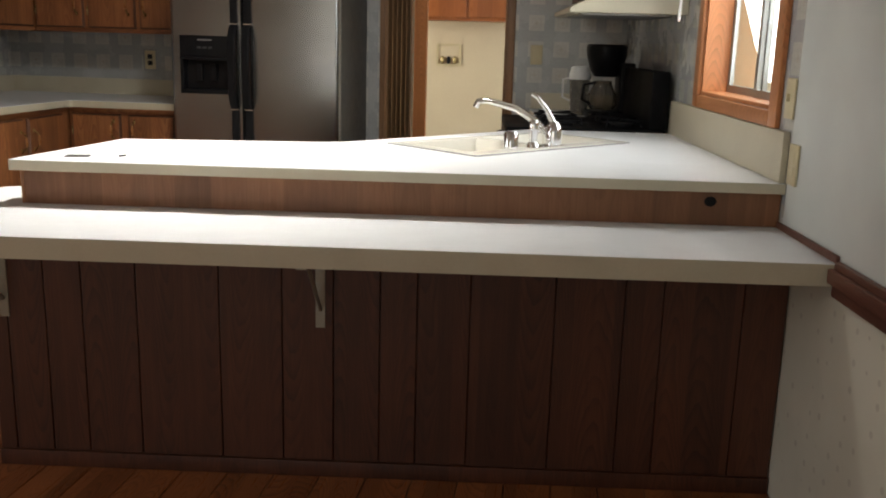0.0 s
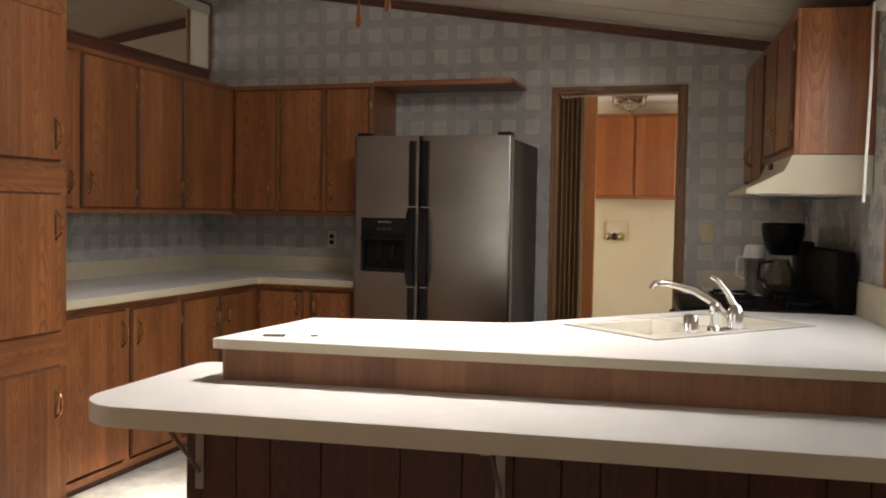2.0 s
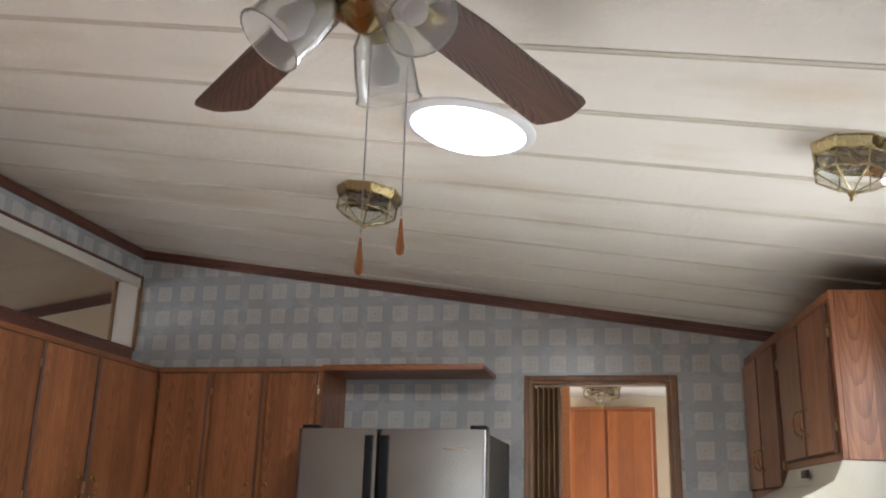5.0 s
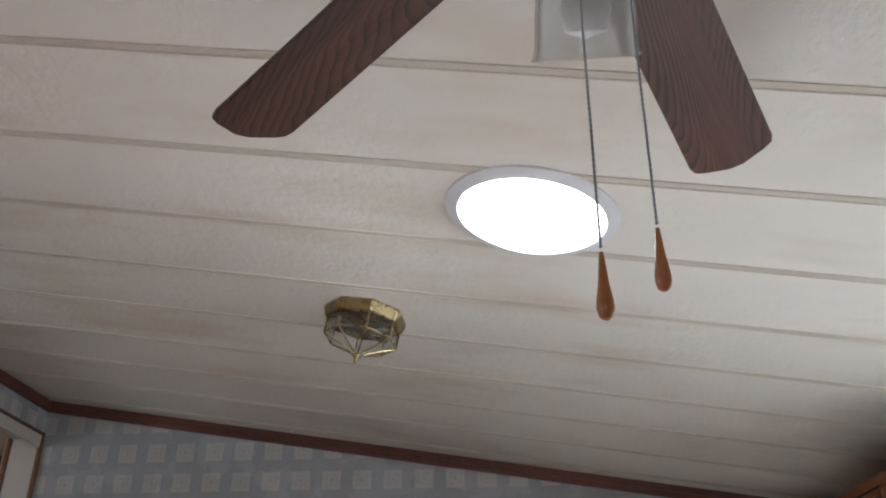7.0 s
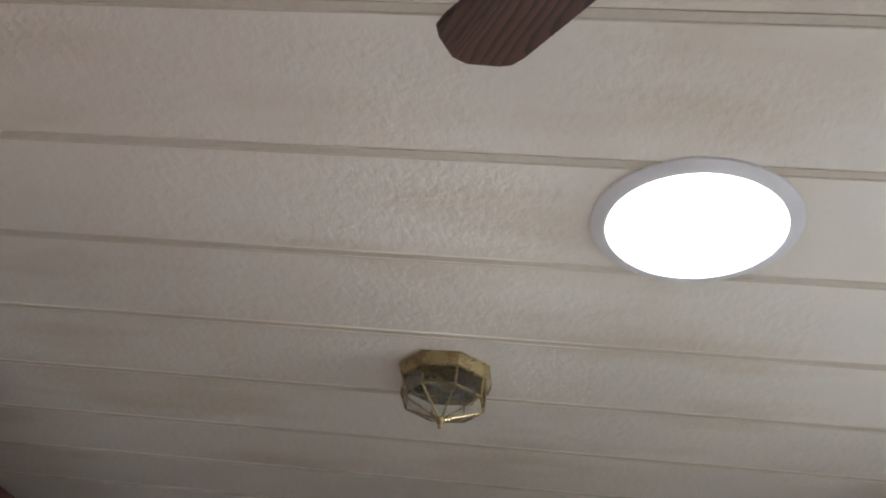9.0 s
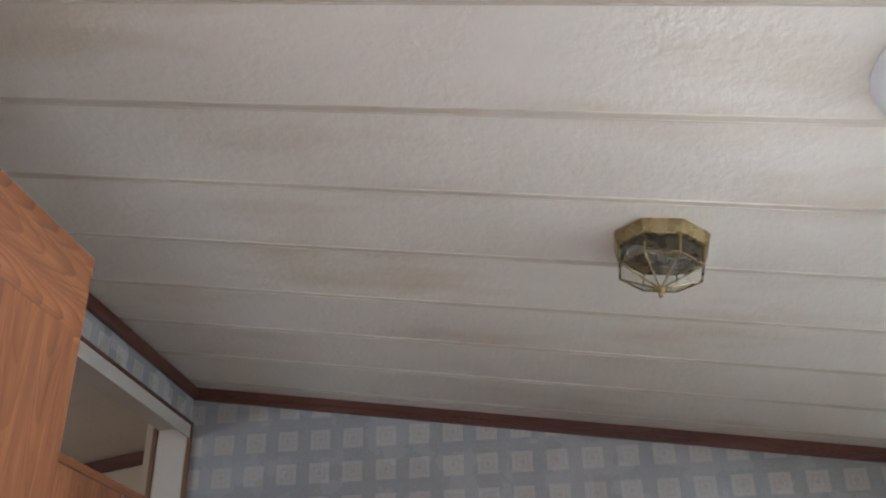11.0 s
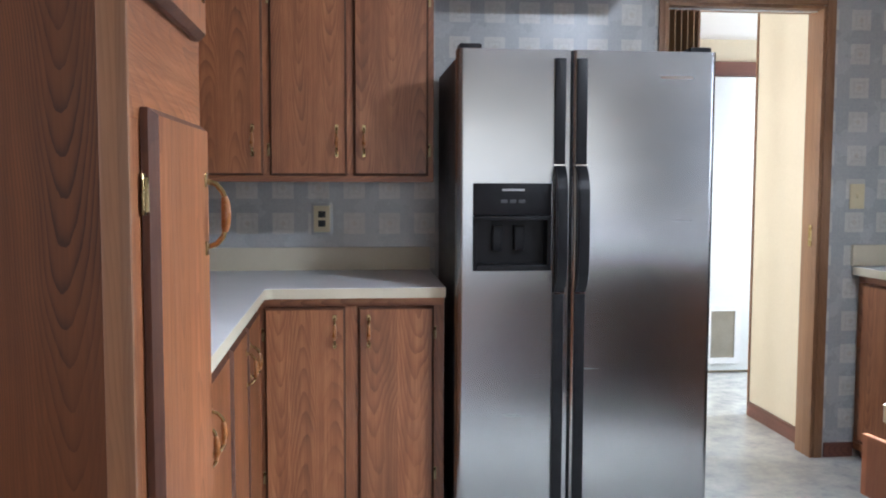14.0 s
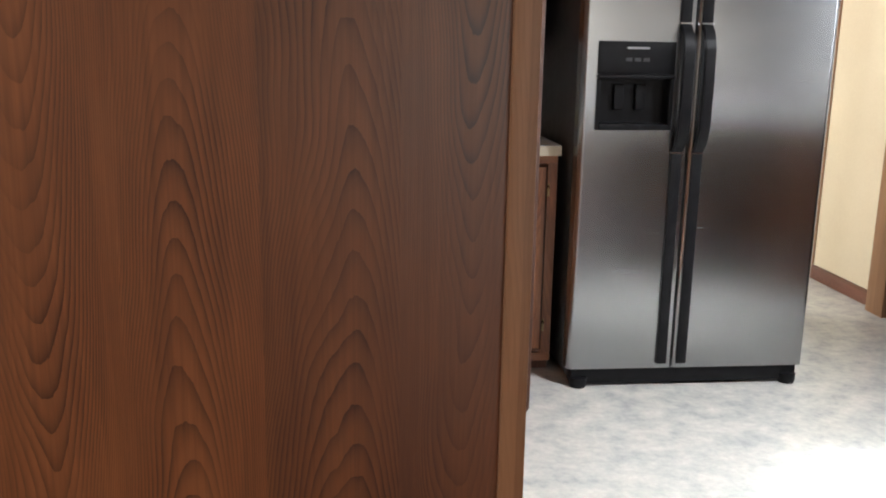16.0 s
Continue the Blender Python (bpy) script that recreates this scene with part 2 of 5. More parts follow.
def steel_material():
    m, n, l, b = material("brushed_steel")
    vec = obj_vec(n)
    fine = noise_tex(n, l, mapped(n, l, vec, (3, 3, 480)), 1.0, 3)
    big = noise_tex(n, l, mapped(n, l, vec, (2.5, 2.5, 4.0)), 1.0, 4)
    l.new(ramp(n, l, big, [(0.3, (0.285, 0.29, 0.3)), (0.7, (0.35, 0.355, 0.365))]), b.inputs["Base Color"])
    b.inputs["Metallic"].default_value = 1.0
    l.new(math_node(n, l, 'ADD', math_node(n, l, 'MULTIPLY', fine, 0.05), math_node(n, l, 'MULTIPLY_ADD', big, 0.06, 0.2)), b.inputs["Roughness"])
    b.inputs["Anisotropic"].default_value = 0.6
    bump(n, l, b, noise_tex(n, l, vec, 3.2, 2, 0.4), 0.12, 0.006)
    return m


STEEL = steel_material()


def glass_material(name, tint=(1, 1, 1), rough=0.02, clear=1.0):
    m, n, l, b = material(name)
    b.inputs["Base Color"].default_value = (*tint, 1)
    b.inputs["Transmission Weight"].default_value = clear
    b.inputs["Roughness"].default_value = rough
    b.inputs["IOR"].default_value = 1.45
    return m


GLASS = glass_material("clear_glass", (0.95, 0.97, 0.96))
FROST = glass_material("ribbed_glass", (0.97, 0.99, 0.98), 0.07, 0.82)
DARKGLASS = glass_material("carafe_glass", (0.6, 0.58, 0.55))


def wallpaper_material(name, ax):
    """Blue-grey vinyl paper with rows of cream squares, each with a lighter rim and a small motif."""
    m, n, l, b = material(name)
    vec = obj_vec(n)
    sep = n.new("ShaderNodeSeparateXYZ")
    l.new(vec, sep.inputs[0])
    P = 0.155

    def cell(s, phase):
        f = math_node(n, l, 'FRACT', math_node(n, l, 'DIVIDE', math_node(n, l, 'ADD', s, phase), P))
        return math_node(n, l, 'ABSOLUTE', math_node(n, l, 'SUBTRACT', f, 0.5))
    u = cell(sep.outputs[0 if ax == 'x' else 1], -1.968 + 20 * P + P / 2)
    v = cell(sep.outputs[2], -2.045 + 20 * P + P / 2)
    d = math_node(n, l, 'MAXIMUM', u, v)
    wear = noise_tex(n, l, vec, 5.0, 4)
    speck = noise_tex(n, l, vec, 120.0, 3)
    base = ramp(n, l, math_node(n, l, 'ADD', math_node(n, l, 'MULTIPLY', wear, 0.5), math_node(n, l, 'MULTIPLY', speck, 0.5)),
                [(0.3, (0.335, 0.347, 0.355)), (0.7, (0.44, 0.447, 0.45))])
    sq = ramp(n, l, math_node(n, l, 'ADD', math_node(n, l, 'MULTIPLY', wear, 0.3), math_node(n, l, 'MULTIPLY', speck, 0.7)),
              [(0.3, (0.46, 0.457, 0.425)), (0.7, (0.57, 0.563, 0.525))])
    inner = mixed(n, l, math_node(n, l, 'MULTIPLY', math_node(n, l, 'LESS_THAN', math_node(n, l, 'ABSOLUTE', math_node(n, l, 'SUBTRACT', d, 0.16)), 0.03), 0.16), sq, (0.3, 0.3, 0.28))
    dot = mixed(n, l, math_node(n, l, 'MULTIPLY', math_node(n, l, 'LESS_THAN', math_node(n, l, 'ADD', u, v), 0.09), 0.28), inner, (0.36, 0.29, 0.2))
    frame_line = math_node(n, l, 'LESS_THAN', math_node(n, l, 'ABSOLUTE', math_node(n, l, 'SUBTRACT', d, 0.45)), 0.018)
    base = mixed(n, l, math_node(n, l, 'MULTIPLY', frame_line, 0.14), base, (0.46, 0.46, 0.45))
    col = mixed(n, l, math_node(n, l, 'LESS_THAN', d, 0.3), base, dot)
    l.new(col, b.inputs["Base Color"])
    l.new(math_node(n, l, 'MULTIPLY_ADD', wear, 0.22, 0.16), b.inputs["Roughness"])
    bump(n, l, b, math_node(n, l, 'ADD', wear, math_node(n, l, 'MULTIPLY', speck, 0.25)), 0.2, 0.004)
    return m


PAPERX = wallpaper_material("square_wallpaper", 'x')
PAPERY = wallpaper_material("square_wallpaper_side", 'y')


def floral_material():
    """Dining wall: pale blue-grey paper above the rail, cream with tiny sprigs below it."""
    m, n, l, b = material("sprigged_wallpaper")
    vec = obj_vec(n)
    sep = n.new("ShaderNodeSeparateXYZ")
    l.new(vec, sep.inputs[0])
    vo = n.new("ShaderNodeTexVoronoi")
    vo.inputs["Scale"].default_value = 14.0
    vo.inputs["Randomness"].default_value = 0.35
    l.new(vec, vo.inputs["Vector"])
    sp = math_node(n, l, 'MULTIPLY', math_node(n, l, 'LESS_THAN', vo.outputs["Distance"], 0.13), 0.4)
    wear = noise_tex(n, l, vec, 3.0, 4)
    low = mixed(n, l, sp, ramp(n, l, wear, [(0.3, (0.58, 0.55, 0.46)), (0.7, (0.66, 0.63, 0.54))]), (0.35, 0.3, 0.26))
    up = ramp(n, l, wear, [(0.3, (0.6, 0.63, 0.62)), (0.7, (0.68, 0.71, 0.69))])
    l.new(mixed(n, l, math_node(n, l, 'GREATER_THAN', sep.outputs[2], 0.78), low, up), b.inputs["Base Color"])
    b.inputs["Roughness"].default_value = 0.5
    bump(n, l, b, noise_tex(n, l, vec, 140, 3), 0.12, 0.001)
    return m


FLORAL = floral_material()


def ceiling_material():
    m, n, l, b = material("textured_ceiling_panel")
    vec = obj_vec(n)
    big = noise_tex(n, l, mapped(n, l, vec, (0.8, 1.6, 1)), 1.2, 4)
    stain = noise_tex(n, l, mapped(n, l, vec, (0.5, 1.4, 1)), 2.1, 3)
    col = ramp(n, l, big, [(0.3, (0.78, 0.735, 0.64)), (0.7, (0.84, 0.8, 0.71))])
    col = mixed(n, l, ramp(n, l, stain, [(0.54, (0, 0, 0)), (0.72, (0.42, 0.42, 0.42))]), col, (0.55, 0.42, 0.25))
    # brown-black patch near the stove corner, fading outward with a ragged edge
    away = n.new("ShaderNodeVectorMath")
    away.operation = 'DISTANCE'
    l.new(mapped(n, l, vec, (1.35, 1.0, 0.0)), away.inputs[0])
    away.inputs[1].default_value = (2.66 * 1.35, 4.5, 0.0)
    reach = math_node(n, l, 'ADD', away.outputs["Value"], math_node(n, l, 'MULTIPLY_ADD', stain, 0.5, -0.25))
    dark_patch = ramp(n, l, reach, [(0.1, (0.88, 0.88, 0.88)), (0.34, (0.5, 0.5, 0.5)), (0.8, (0, 0, 0))])
    col = mixed(n, l, dark_patch, col, (0.035, 0.028, 0.02))
    l.new(col, b.inputs["Base Color"])
    b.inputs["Roughness"].default_value = 0.65
    bump(n, l, b, noise_tex(n, l, vec, 42, 5, 0.62), 0.75, 0.006)
    return m


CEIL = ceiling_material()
BATTEN = mottled("ceiling_batten", (0.56, 0.5, 0.39), (0.68, 0.63, 0.53), 3, 0.55, 90, 0.15)


def vinyl_material():
    m, n, l, b = material("mottled_floor_vinyl")
    vec = obj_vec(n)
    a = noise_tex(n, l, vec, 9.0, 5, 0.65)
    c = noise_tex(n, l, vec, 38.0, 4, 0.6)
    f = math_node(n, l, 'ADD', math_node(n, l, 'MULTIPLY', a, 0.72), math_node(n, l, 'MULTIPLY', c, 0.28))
    col = ramp(n, l, f, [(0.36, (0.36, 0.38, 0.38)), (0.46, (0.45, 0.46, 0.445)), (0.55, (0.52, 0.52, 0.49)), (0.66, (0.6, 0.59, 0.55))])
    l.new(col, b.inputs["Base Color"])
    l.new(math_node(n, l, 'MULTIPLY_ADD', a, 0.2, 0.13), b.inputs["Roughness"])
    bump(n, l, b, c, 0.15, 0.001)
    return m


VINYL = vinyl_material()


def glow_material(name, colour, strength):
    m, n, l, b = material(name)
    b.inputs["Base Color"].default_value = (*colour, 1)
    b.inputs["Emission Color"].default_value = (*colour, 1)
    b.inputs["Emission Strength"].default_value = strength
    return m


SKYGLOW = glow_material("skylight_diffuser", (0.97, 0.98, 1.0), 6.0)

# ---- builders ----


def box(bm, x0, x1, y0, y1, z0, z1, bevel=0.0, seg=2):
    vs = [bm.verts.new((x, y, z)) for x in (x0, x1) for y in (y0, y1) for z in (z0, z1)]
    fs = []
    for a in ((0, 1, 3, 2), (4, 6, 7, 5), (0, 4, 5, 1), (2, 3, 7, 6), (0, 2, 6, 4), (1, 5, 7, 3)):
        fs.append(bm.faces.new([vs[i] for i in a]))
    if bevel:
        es = list({e for f in fs for e in f.edges})
        bmesh.ops.bevel(bm, geom=es, offset=bevel, segments=seg, affect='EDGES', profile=0.6)
    return bm


def boxed(*args, **kw):
    return box(bmesh.new(), *args, **kw)


def tube(bm, pts, radius, sides=10, taper=None):
    """A round rod along the points."""
    rings = []
    pts = [Vector(p) for p in pts]
    side = None
    for i, p in enumerate(pts):
        d = (pts[min(i + 1, len(pts) - 1)] - pts[max(i - 1, 0)]).normalized()
        if side is None:
            side = d.orthogonal().normalized()
        side = (side - d * side.dot(d)).normalized()
        up = d.cross(side)
        r = radius if taper is None else taper[i]
        rings.append([bm.verts.new(p + (side * math.cos(a) + up * math.sin(a)) * r) for a in (2 * math.pi * k / sides for k in range(sides))])
    for a, c in zip(rings, rings[1:]):
        for k in range(sides):
            bm.faces.new((a[k], a[(k + 1) % sides], c[(k + 1) % sides], c[k]))
    bm.faces.new(rings[0][::-1])
    bm.faces.new(rings[-1])
    return bm


def lathe(bm, profile, sides=24, centre=(0, 0, 0), cap=True):
    """A turned shape about z: profile of (radius, height)."""
    cx, cy, cz = centre
    rings = [[bm.verts.new((cx + r * math.cos(2 * math.pi * k / sides), cy + r * math.sin(2 * math.pi * k / sides), cz + z)) for k in range(sides)] for r, z in profile]
    for a, c in zip(rings, rings[1:]):
        for k in range(sides):
            bm.faces.new((a[k], a[(k + 1) % sides], c[(k + 1) % sides], c[k]))
    if cap:
        bm.faces.new(rings[0][::-1])
        bm.faces.new(rings[-1])
    return bm


def extrude_outline(bm, outline, z0, z1):
    """A slab from a plan outline."""
    lo = [bm.verts.new((x, y, z0)) for x, y in outline]
    hi = [bm.verts.new((x, y, z1)) for x, y in outline]
    k = len(outline)
    for i in range(k):
        bm.faces.new((lo[i], lo[(i + 1) % k], hi[(i + 1) % k], hi[i]))
    bm.faces.new(lo[::-1])
    bm.faces.new(hi)
    return bm


def mesh_of(name, bm, mats, smooth=False):
    bmesh.ops.recalc_face_normals(bm, faces=bm.faces)
    me = bpy.data.meshes.new(name)
    bm.to_mesh(me)
    bm.free()
    for m in (mats if isinstance(mats, (list, tuple)) else [mats]):
        me.materials.append(m)
    if smooth:
        for p in me.polygons:
            p.use_smooth = True
        me.set_sharp_from_angle(angle=radians(38))
    return me


def part(name, bm, mat, parent, label="", smooth=True):
    ob = new(name, mesh_of(name, bm, mat, smooth))
    ob.parent = parent
    if label:
        tagged(ob, label)
    return ob


def again(name, me, parent, m):
    """The same mesh once more as another part."""
    o = new(name, me)
    o.parent = parent
    o.matrix_basis = m
    return o


def thing(name, m, label, category, group="", kind=""):
    ob = new(name)
    ob.empty_display_size = 0.1
    ob.matrix_world = m
    return tagged(ob, label, category, group, kind)


def structure(name, bm, mat, label, category, smooth=False):
    ob = new(name, mesh_of(name, bm, mat, smooth))
    return tagged(ob, label, category, kind="structure")


# ---- the shell ----
X0, X1, YB = -1.46, 2.655, 5.83          # kitchen: left partition, right wall, back wall
DX0, DX1, DZ = 1.035, 1.795, 2.105      # doorway to the laundry
WY0, WY1, WZ0, WZ1 = 3.055, 3.945, 1.115, 2.12
XE = 3.3

structure("floor_kitchen", boxed(X0 - 0.15, 2.9, 2.93, 7.9, -0.05, 0.0), VINYL, "mottled grey-white vinyl kitchen floor", "floor")
structure("floor_laundry", boxed(2.9, 3.6, 5.9, 7.9, -0.05, 0.0), VINYL, "mottled grey-white vinyl laundry floor", "floor")
floor_d = tagged(new("floor_dining"), "reddish-brown wood floor of the dining side", "floor", kind="structure")
part("subfloor", boxed(-5.6, XE, -3.0, 2.93, -0.06, -0.014), PANEL, floor_d)
part("subfloor", boxed(-5.6, X0 - 0.15, 2.93, 6.6, -0.06, -0.014), PANEL, floor_d)
plank_bm = boxed(-0.068, 0.068, -0.6, 0.6, -0.014, 0.0, bevel=0.0015, seg=1)
plank_me = mesh_of("plank", plank_bm, PLANKS)
rng = random.Random(4)
rest = bmesh.new()
for i in range(70):
    x = -5.53 + i * 0.1385
    if x > XE - 0.06:
        break
    y = 2.33 - (i % 3) * 0.4
    if x > -1.7 and x < 3.4:
        for y2 in (2.33, 1.13):
            ob = new("plank", plank_me)
            ob.parent = floor_d
            ob.location = (x, y2, 0)
        box(rest, x - 0.068, x + 0.068, -3.0, 0.53, -0.014, 0)
    else:
        box(rest, x - 0.068, x + 0.068, -3.0, 2.93, -0.014, 0)
    if x < X0 - 0.22:
        box(rest, x - 0.068, x + 0.068, 2.932, 6.6, -0.014, 0)
tagged(part("planks", rest, PLANKS, floor_d, smooth=False), kind="stuff")
structure("threshold", boxed(-0.62, 0.4, 2.915, 2.945, 0.0, 0.006, bevel=0.002), TRIM, "thin brown edge strip between wood and vinyl", "threshold")


def wall_pieces(pieces, mat):
    bm = bmesh.new()
    for p in pieces:
        box(bm, *p)
    return bm


TH = 0.12
structure("wall_north", wall_pieces([(X0 - 0.16, DX0, YB, YB + TH, 0, 3.2), (DX1, X1 + 0.3, YB, YB + TH, 0, 3.2), (DX0, DX1, YB, YB + TH, DZ, 3.2)], PAPERX), PAPERX,
          "back wall with blue-grey square-patterned wallpaper", "wall")
wall_e = structure("wall_east", wall_pieces([(X1, X1 + TH, 2.87, WY0, 0, 2.6), (X1, X1 + TH, WY1, YB + 0.12, 0, 2.6), (X1, X1 + TH, WY0, WY1, 0, WZ0), (X1, X1 + TH, WY0, WY1, WZ1, 2.6)], PAPERY), PAPERY,
          "side wall with square-patterned wallpaper around the sink window", "wall")
wall_e.matrix_world = ET
wall_d = structure("wall_dining", boxed(X1, X1 + TH, -3.2, 2.87, 0, 2.6), FLORAL, "pale papered dining wall, sprigged below the rail", "wall")
wall_d.matrix_world = ET

# left partition, open above the cabinets
structure("wall_west", wall_pieces([(X0 - 0.15, X0, 2.88, 5.828, 0, 2.30), (X0 - 0.15, X0, 2.88, 5.828, 2.765, 3.1), (X0 - 0.15, X0, 2.88, 3.0, 2.30, 2.765)], PAPERY), PAPERY,
          "papered partition wall open along its top", "wall")
structure("wall_living_north", boxed(-5.6, X0 - 0.16, 6.6, 6.7, 0, 3.1), CREAM, "cream end wall of the living room", "wall")
structure("wall_living_return", boxed(X0 - 0.28, X0 - 0.16, YB + TH, 6.6, 0, 3.1), CREAM, "cream return wall beside the partition", "wall")
# unseen wall; its opening is added to go with the living room lamp
structure("wall_living_west", wall_pieces([(-5.7, -5.6, -3, -0.5, 0, 2.5), (-5.7, -5.6, 1.7, 6.7, 0, 2.5), (-5.7, -5.6, -0.5, 1.7, 0, 0.8), (-5.7, -5.6, -0.5, 1.7, 2.0, 2.5)], CREAM), CREAM,
          "plain cream living room wall, unseen, with an added opening", "wall")
structure("wall_south", wall_pieces([(-5.6, -0.5, -3.1, -3, 0, 3.1), (2.1, 3.6, -3.1, -3, 0, 3.1), (-0.5, 2.1, -3.1, -3, 0, 0.4), (-0.5, 2.1, -3.1, -3, 2.1, 3.1)], CREAM), CREAM,
          "plain cream end wall with a wide opening", "wall")
# laundry
structure("wall_laundry_back", boxed(-0.7, 3.6, 7.72, 7.82, 0, 2.3), CREAM, "cream laundry back wall", "wall")
structure("wall_laundry_left", wall_pieces([(-0.7, -0.6, YB + TH, 6.2, 0, 2.3), (-0.7, -0.6, 7.4, 7.72, 0, 2.3), (-0.7, -0.6, 6.2, 7.4, 0, 0.8), (-0.7, -0.6, 6.2, 7.4, 2.1, 2.3)], CREAM), CREAM, "cream laundry side wall with window opening", "wall")
lw = structure("wall_laundry_right", boxed(1.84, 1.93, YB + TH, 6.6, 0, 2.3), CREAM, "cream laundry partition wall", "wall")
structure("wall_laundry_outer", wall_pieces([(3.4, 3.5, 5.95, 6.4, 0, 2.3), (3.4, 3.5, 7.4, 7.72, 0, 2.3), (3.4, 3.5, 6.4, 7.4, 0, 0.9), (3.4, 3.5, 6.4, 7.4, 2.05, 2.3)], CREAM), CREAM, "cream outer laundry wall with window opening", "wall")
structure("wall_laundry_front", boxed(X1 + 0.3, 3.5, YB + 0.02, YB + TH, 0, 2.3), CREAM, "plain cream laundry wall", "wall")
structure("ceiling_laundry", boxed(-0.7, 3.5, YB + TH, 7.82, 2.25, 2.3), mottled("laundry_ceiling", (0.8, 0.79, 0.76), (0.86, 0.85, 0.82), 3, 0.6, 60, 0.2), "plain off-white laundry ceiling", "ceiling")

# sloping ceiling with battens along the slope
cb = bmesh.new()


def slab(bm, xa, xb, ya, yb, lift, thick, ridge=False):
    za, zb = ceil_z(xa) + lift, ceil_z(xb) + lift
    if ridge:
        za = 2 * ceil_z(X0 - 0.075) - ceil_z(-2 * (-X0 + 0.075) - xa) + lift
    vs = [bm.verts.new(p) for p in ((xa, ya, za), (xb, ya, zb), (xb, yb, zb), (xa, yb, za), (xa, ya, za + thick), (xb, ya, zb + thick), (xb, yb, zb + thick), (xa, yb, za + thick))]
    for a in ((0, 3, 2, 1), (4, 5, 6, 7), (0, 1, 5, 4), (1, 2, 6, 5), (2, 3, 7, 6), (3, 0, 4, 7)):
        f = bm.faces.new([vs[i] for i in a])
        f.material_index = 1 if thick < 0.01 else 0


def ceiling_west():
    bm = bmesh.new()
    xr, zr = X0 - 0.075, ceil_z(X0 - 0.075)
    za = zr - 0.156 * (xr + 5.6)
    vs = [bm.verts.new(p) for p in ((-5.7, -3.1, za), (xr, -3.1, zr), (xr, 6.7, zr), (-5.7, 6.7, za), (-5.7, -3.1, za + 0.1), (xr, -3.1, zr + 0.1), (xr, 6.7, zr + 0.1), (-5.7, 6.7, za + 0.1))]
    for a in ((0, 3, 2, 1), (4, 5, 6, 7), (0, 1, 5, 4), (1, 2, 6, 5), (2, 3, 7, 6), (3, 0, 4, 7)):
        bm.faces.new([vs[i] for i in a])
    return bm


# the skylight shaft is cut out: four slabs around a square well
R = 0.135
slab(cb, X0 - 0.075, XE, -3.1, SUN_Y - R, 0, 0.1)
slab(cb, X0 - 0.075, XE, SUN_Y + R, YB + TH, 0, 0.1)
slab(cb, X0 - 0.075, SUN_X - R, SUN_Y - R, SUN_Y + R, 0, 0.1)
slab(cb, SUN_X + R, XE, SUN_Y - R, SUN_Y + R, 0, 0.1)
SEAM, Y_SEAM = 0.365, 2.772
for k in range(-14, 9):
    y = Y_SEAM + k * SEAM
    if y > YB - 0.05:
        break
    for dy in (-0.011, 0.0, 0.011):
        w = 0.0095 if dy == 0 else 0.0018
        if abs(y - SUN_Y) < 0.215:
            h = math.sqrt(max(0.0, 0.198 ** 2 - (y - SUN_Y) ** 2))
            slab(cb, X0, SUN_X - h, y + dy - w, y + dy + w, -0.003 if dy else -0.0012, 0.0035)
            slab(cb, SUN_X + h, XE, y + dy - w, y + dy + w, -0.003 if dy else -0.0012, 0.0035)
        else:
            slab(cb, X0, XE, y + dy - w, y + dy + w, -0.003 if dy else -0.0012, 0.0035)
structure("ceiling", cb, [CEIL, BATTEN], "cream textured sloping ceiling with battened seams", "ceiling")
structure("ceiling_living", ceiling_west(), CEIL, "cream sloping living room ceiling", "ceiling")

# brown trim where walls meet the ceiling
def sloped_trim(name, xa, xb, y0, y1, drop, label, lift=0.0):
    bm = bmesh.new()
    za, zb = ceil_z(xa) - 0.001, ceil_z(xb) - 0.001
    for (h0, h1, dy) in ((0.0, drop * 0.55, 0.0), (drop * 0.55, drop, (y1 - y0) * 0.45)):
        vs = [bm.verts.new(p) for p in ((xa, y0 + dy, za - h1), (xb, y0 + dy, zb - h1), (xb, y1, zb - h1), (xa, y1, za - h1),
                                        (xa, y0 + dy, za - h0), (xb, y0 + dy, zb - h0), (xb, y1, zb - h0), (xa, y1, za - h0))]
        for a in ((0, 3, 2, 1), (4, 5, 6, 7), (0, 1, 5, 4), (1, 2, 6, 5), (2, 3, 7, 6), (3, 0, 4, 7)):
            bm.faces.new([vs[i] for i in a])
    return structure(name, bm, TRIM, label, "trim")


sloped_trim("trim_north", X0, 2.56, YB - 0.028, YB - 0.001, 0.058, "brown wood cove moulding under the sloping ceiling")
bmt = boxed(X0 + 0.001, X0 + 0.028, 2.88, YB - 0.03, ceil_z(X0) - 0.062, ceil_z(X0) - 0.008, bevel=0.006)
structure("trim_west", bmt, TRIMY, "brown wood cove moulding on the partition", "trim")
trim_e = structure("trim_east", boxed(X1 - 0.025, X1 - 0.001, -2.2, 1.5, -0.055, -0.002, bevel=0.005), TRIMY, "brown wood cove moulding on the window wall", "trim")
trim_e.matrix_world = ET @ pose(0, 4.3, ceil_z(X1), 0.84, 0, 0)
op = thing("trim_opening", pose(0, 0, 0), "cream-painted lining and brown edging of the open partition top", "trim", kind="structure")
part("casing_top", boxed(X0 + 0.001, X0 + 0.012, 3.0, 5.80, 2.766, 2.784, bevel=0.003), TRIMY, op)
part("casing_face", boxed(X0 + 0.001, X0 + 0.011, 3.0, 5.80, 2.702, 2.765, bevel=0.003), PALE, op, "cream painted face board")
part("corner_strip", boxed(X0 - 0.003, X0 + 0.014, 5.802, 5.826, 2.319, 2.784, bevel=0.004), TRIMZ, op)
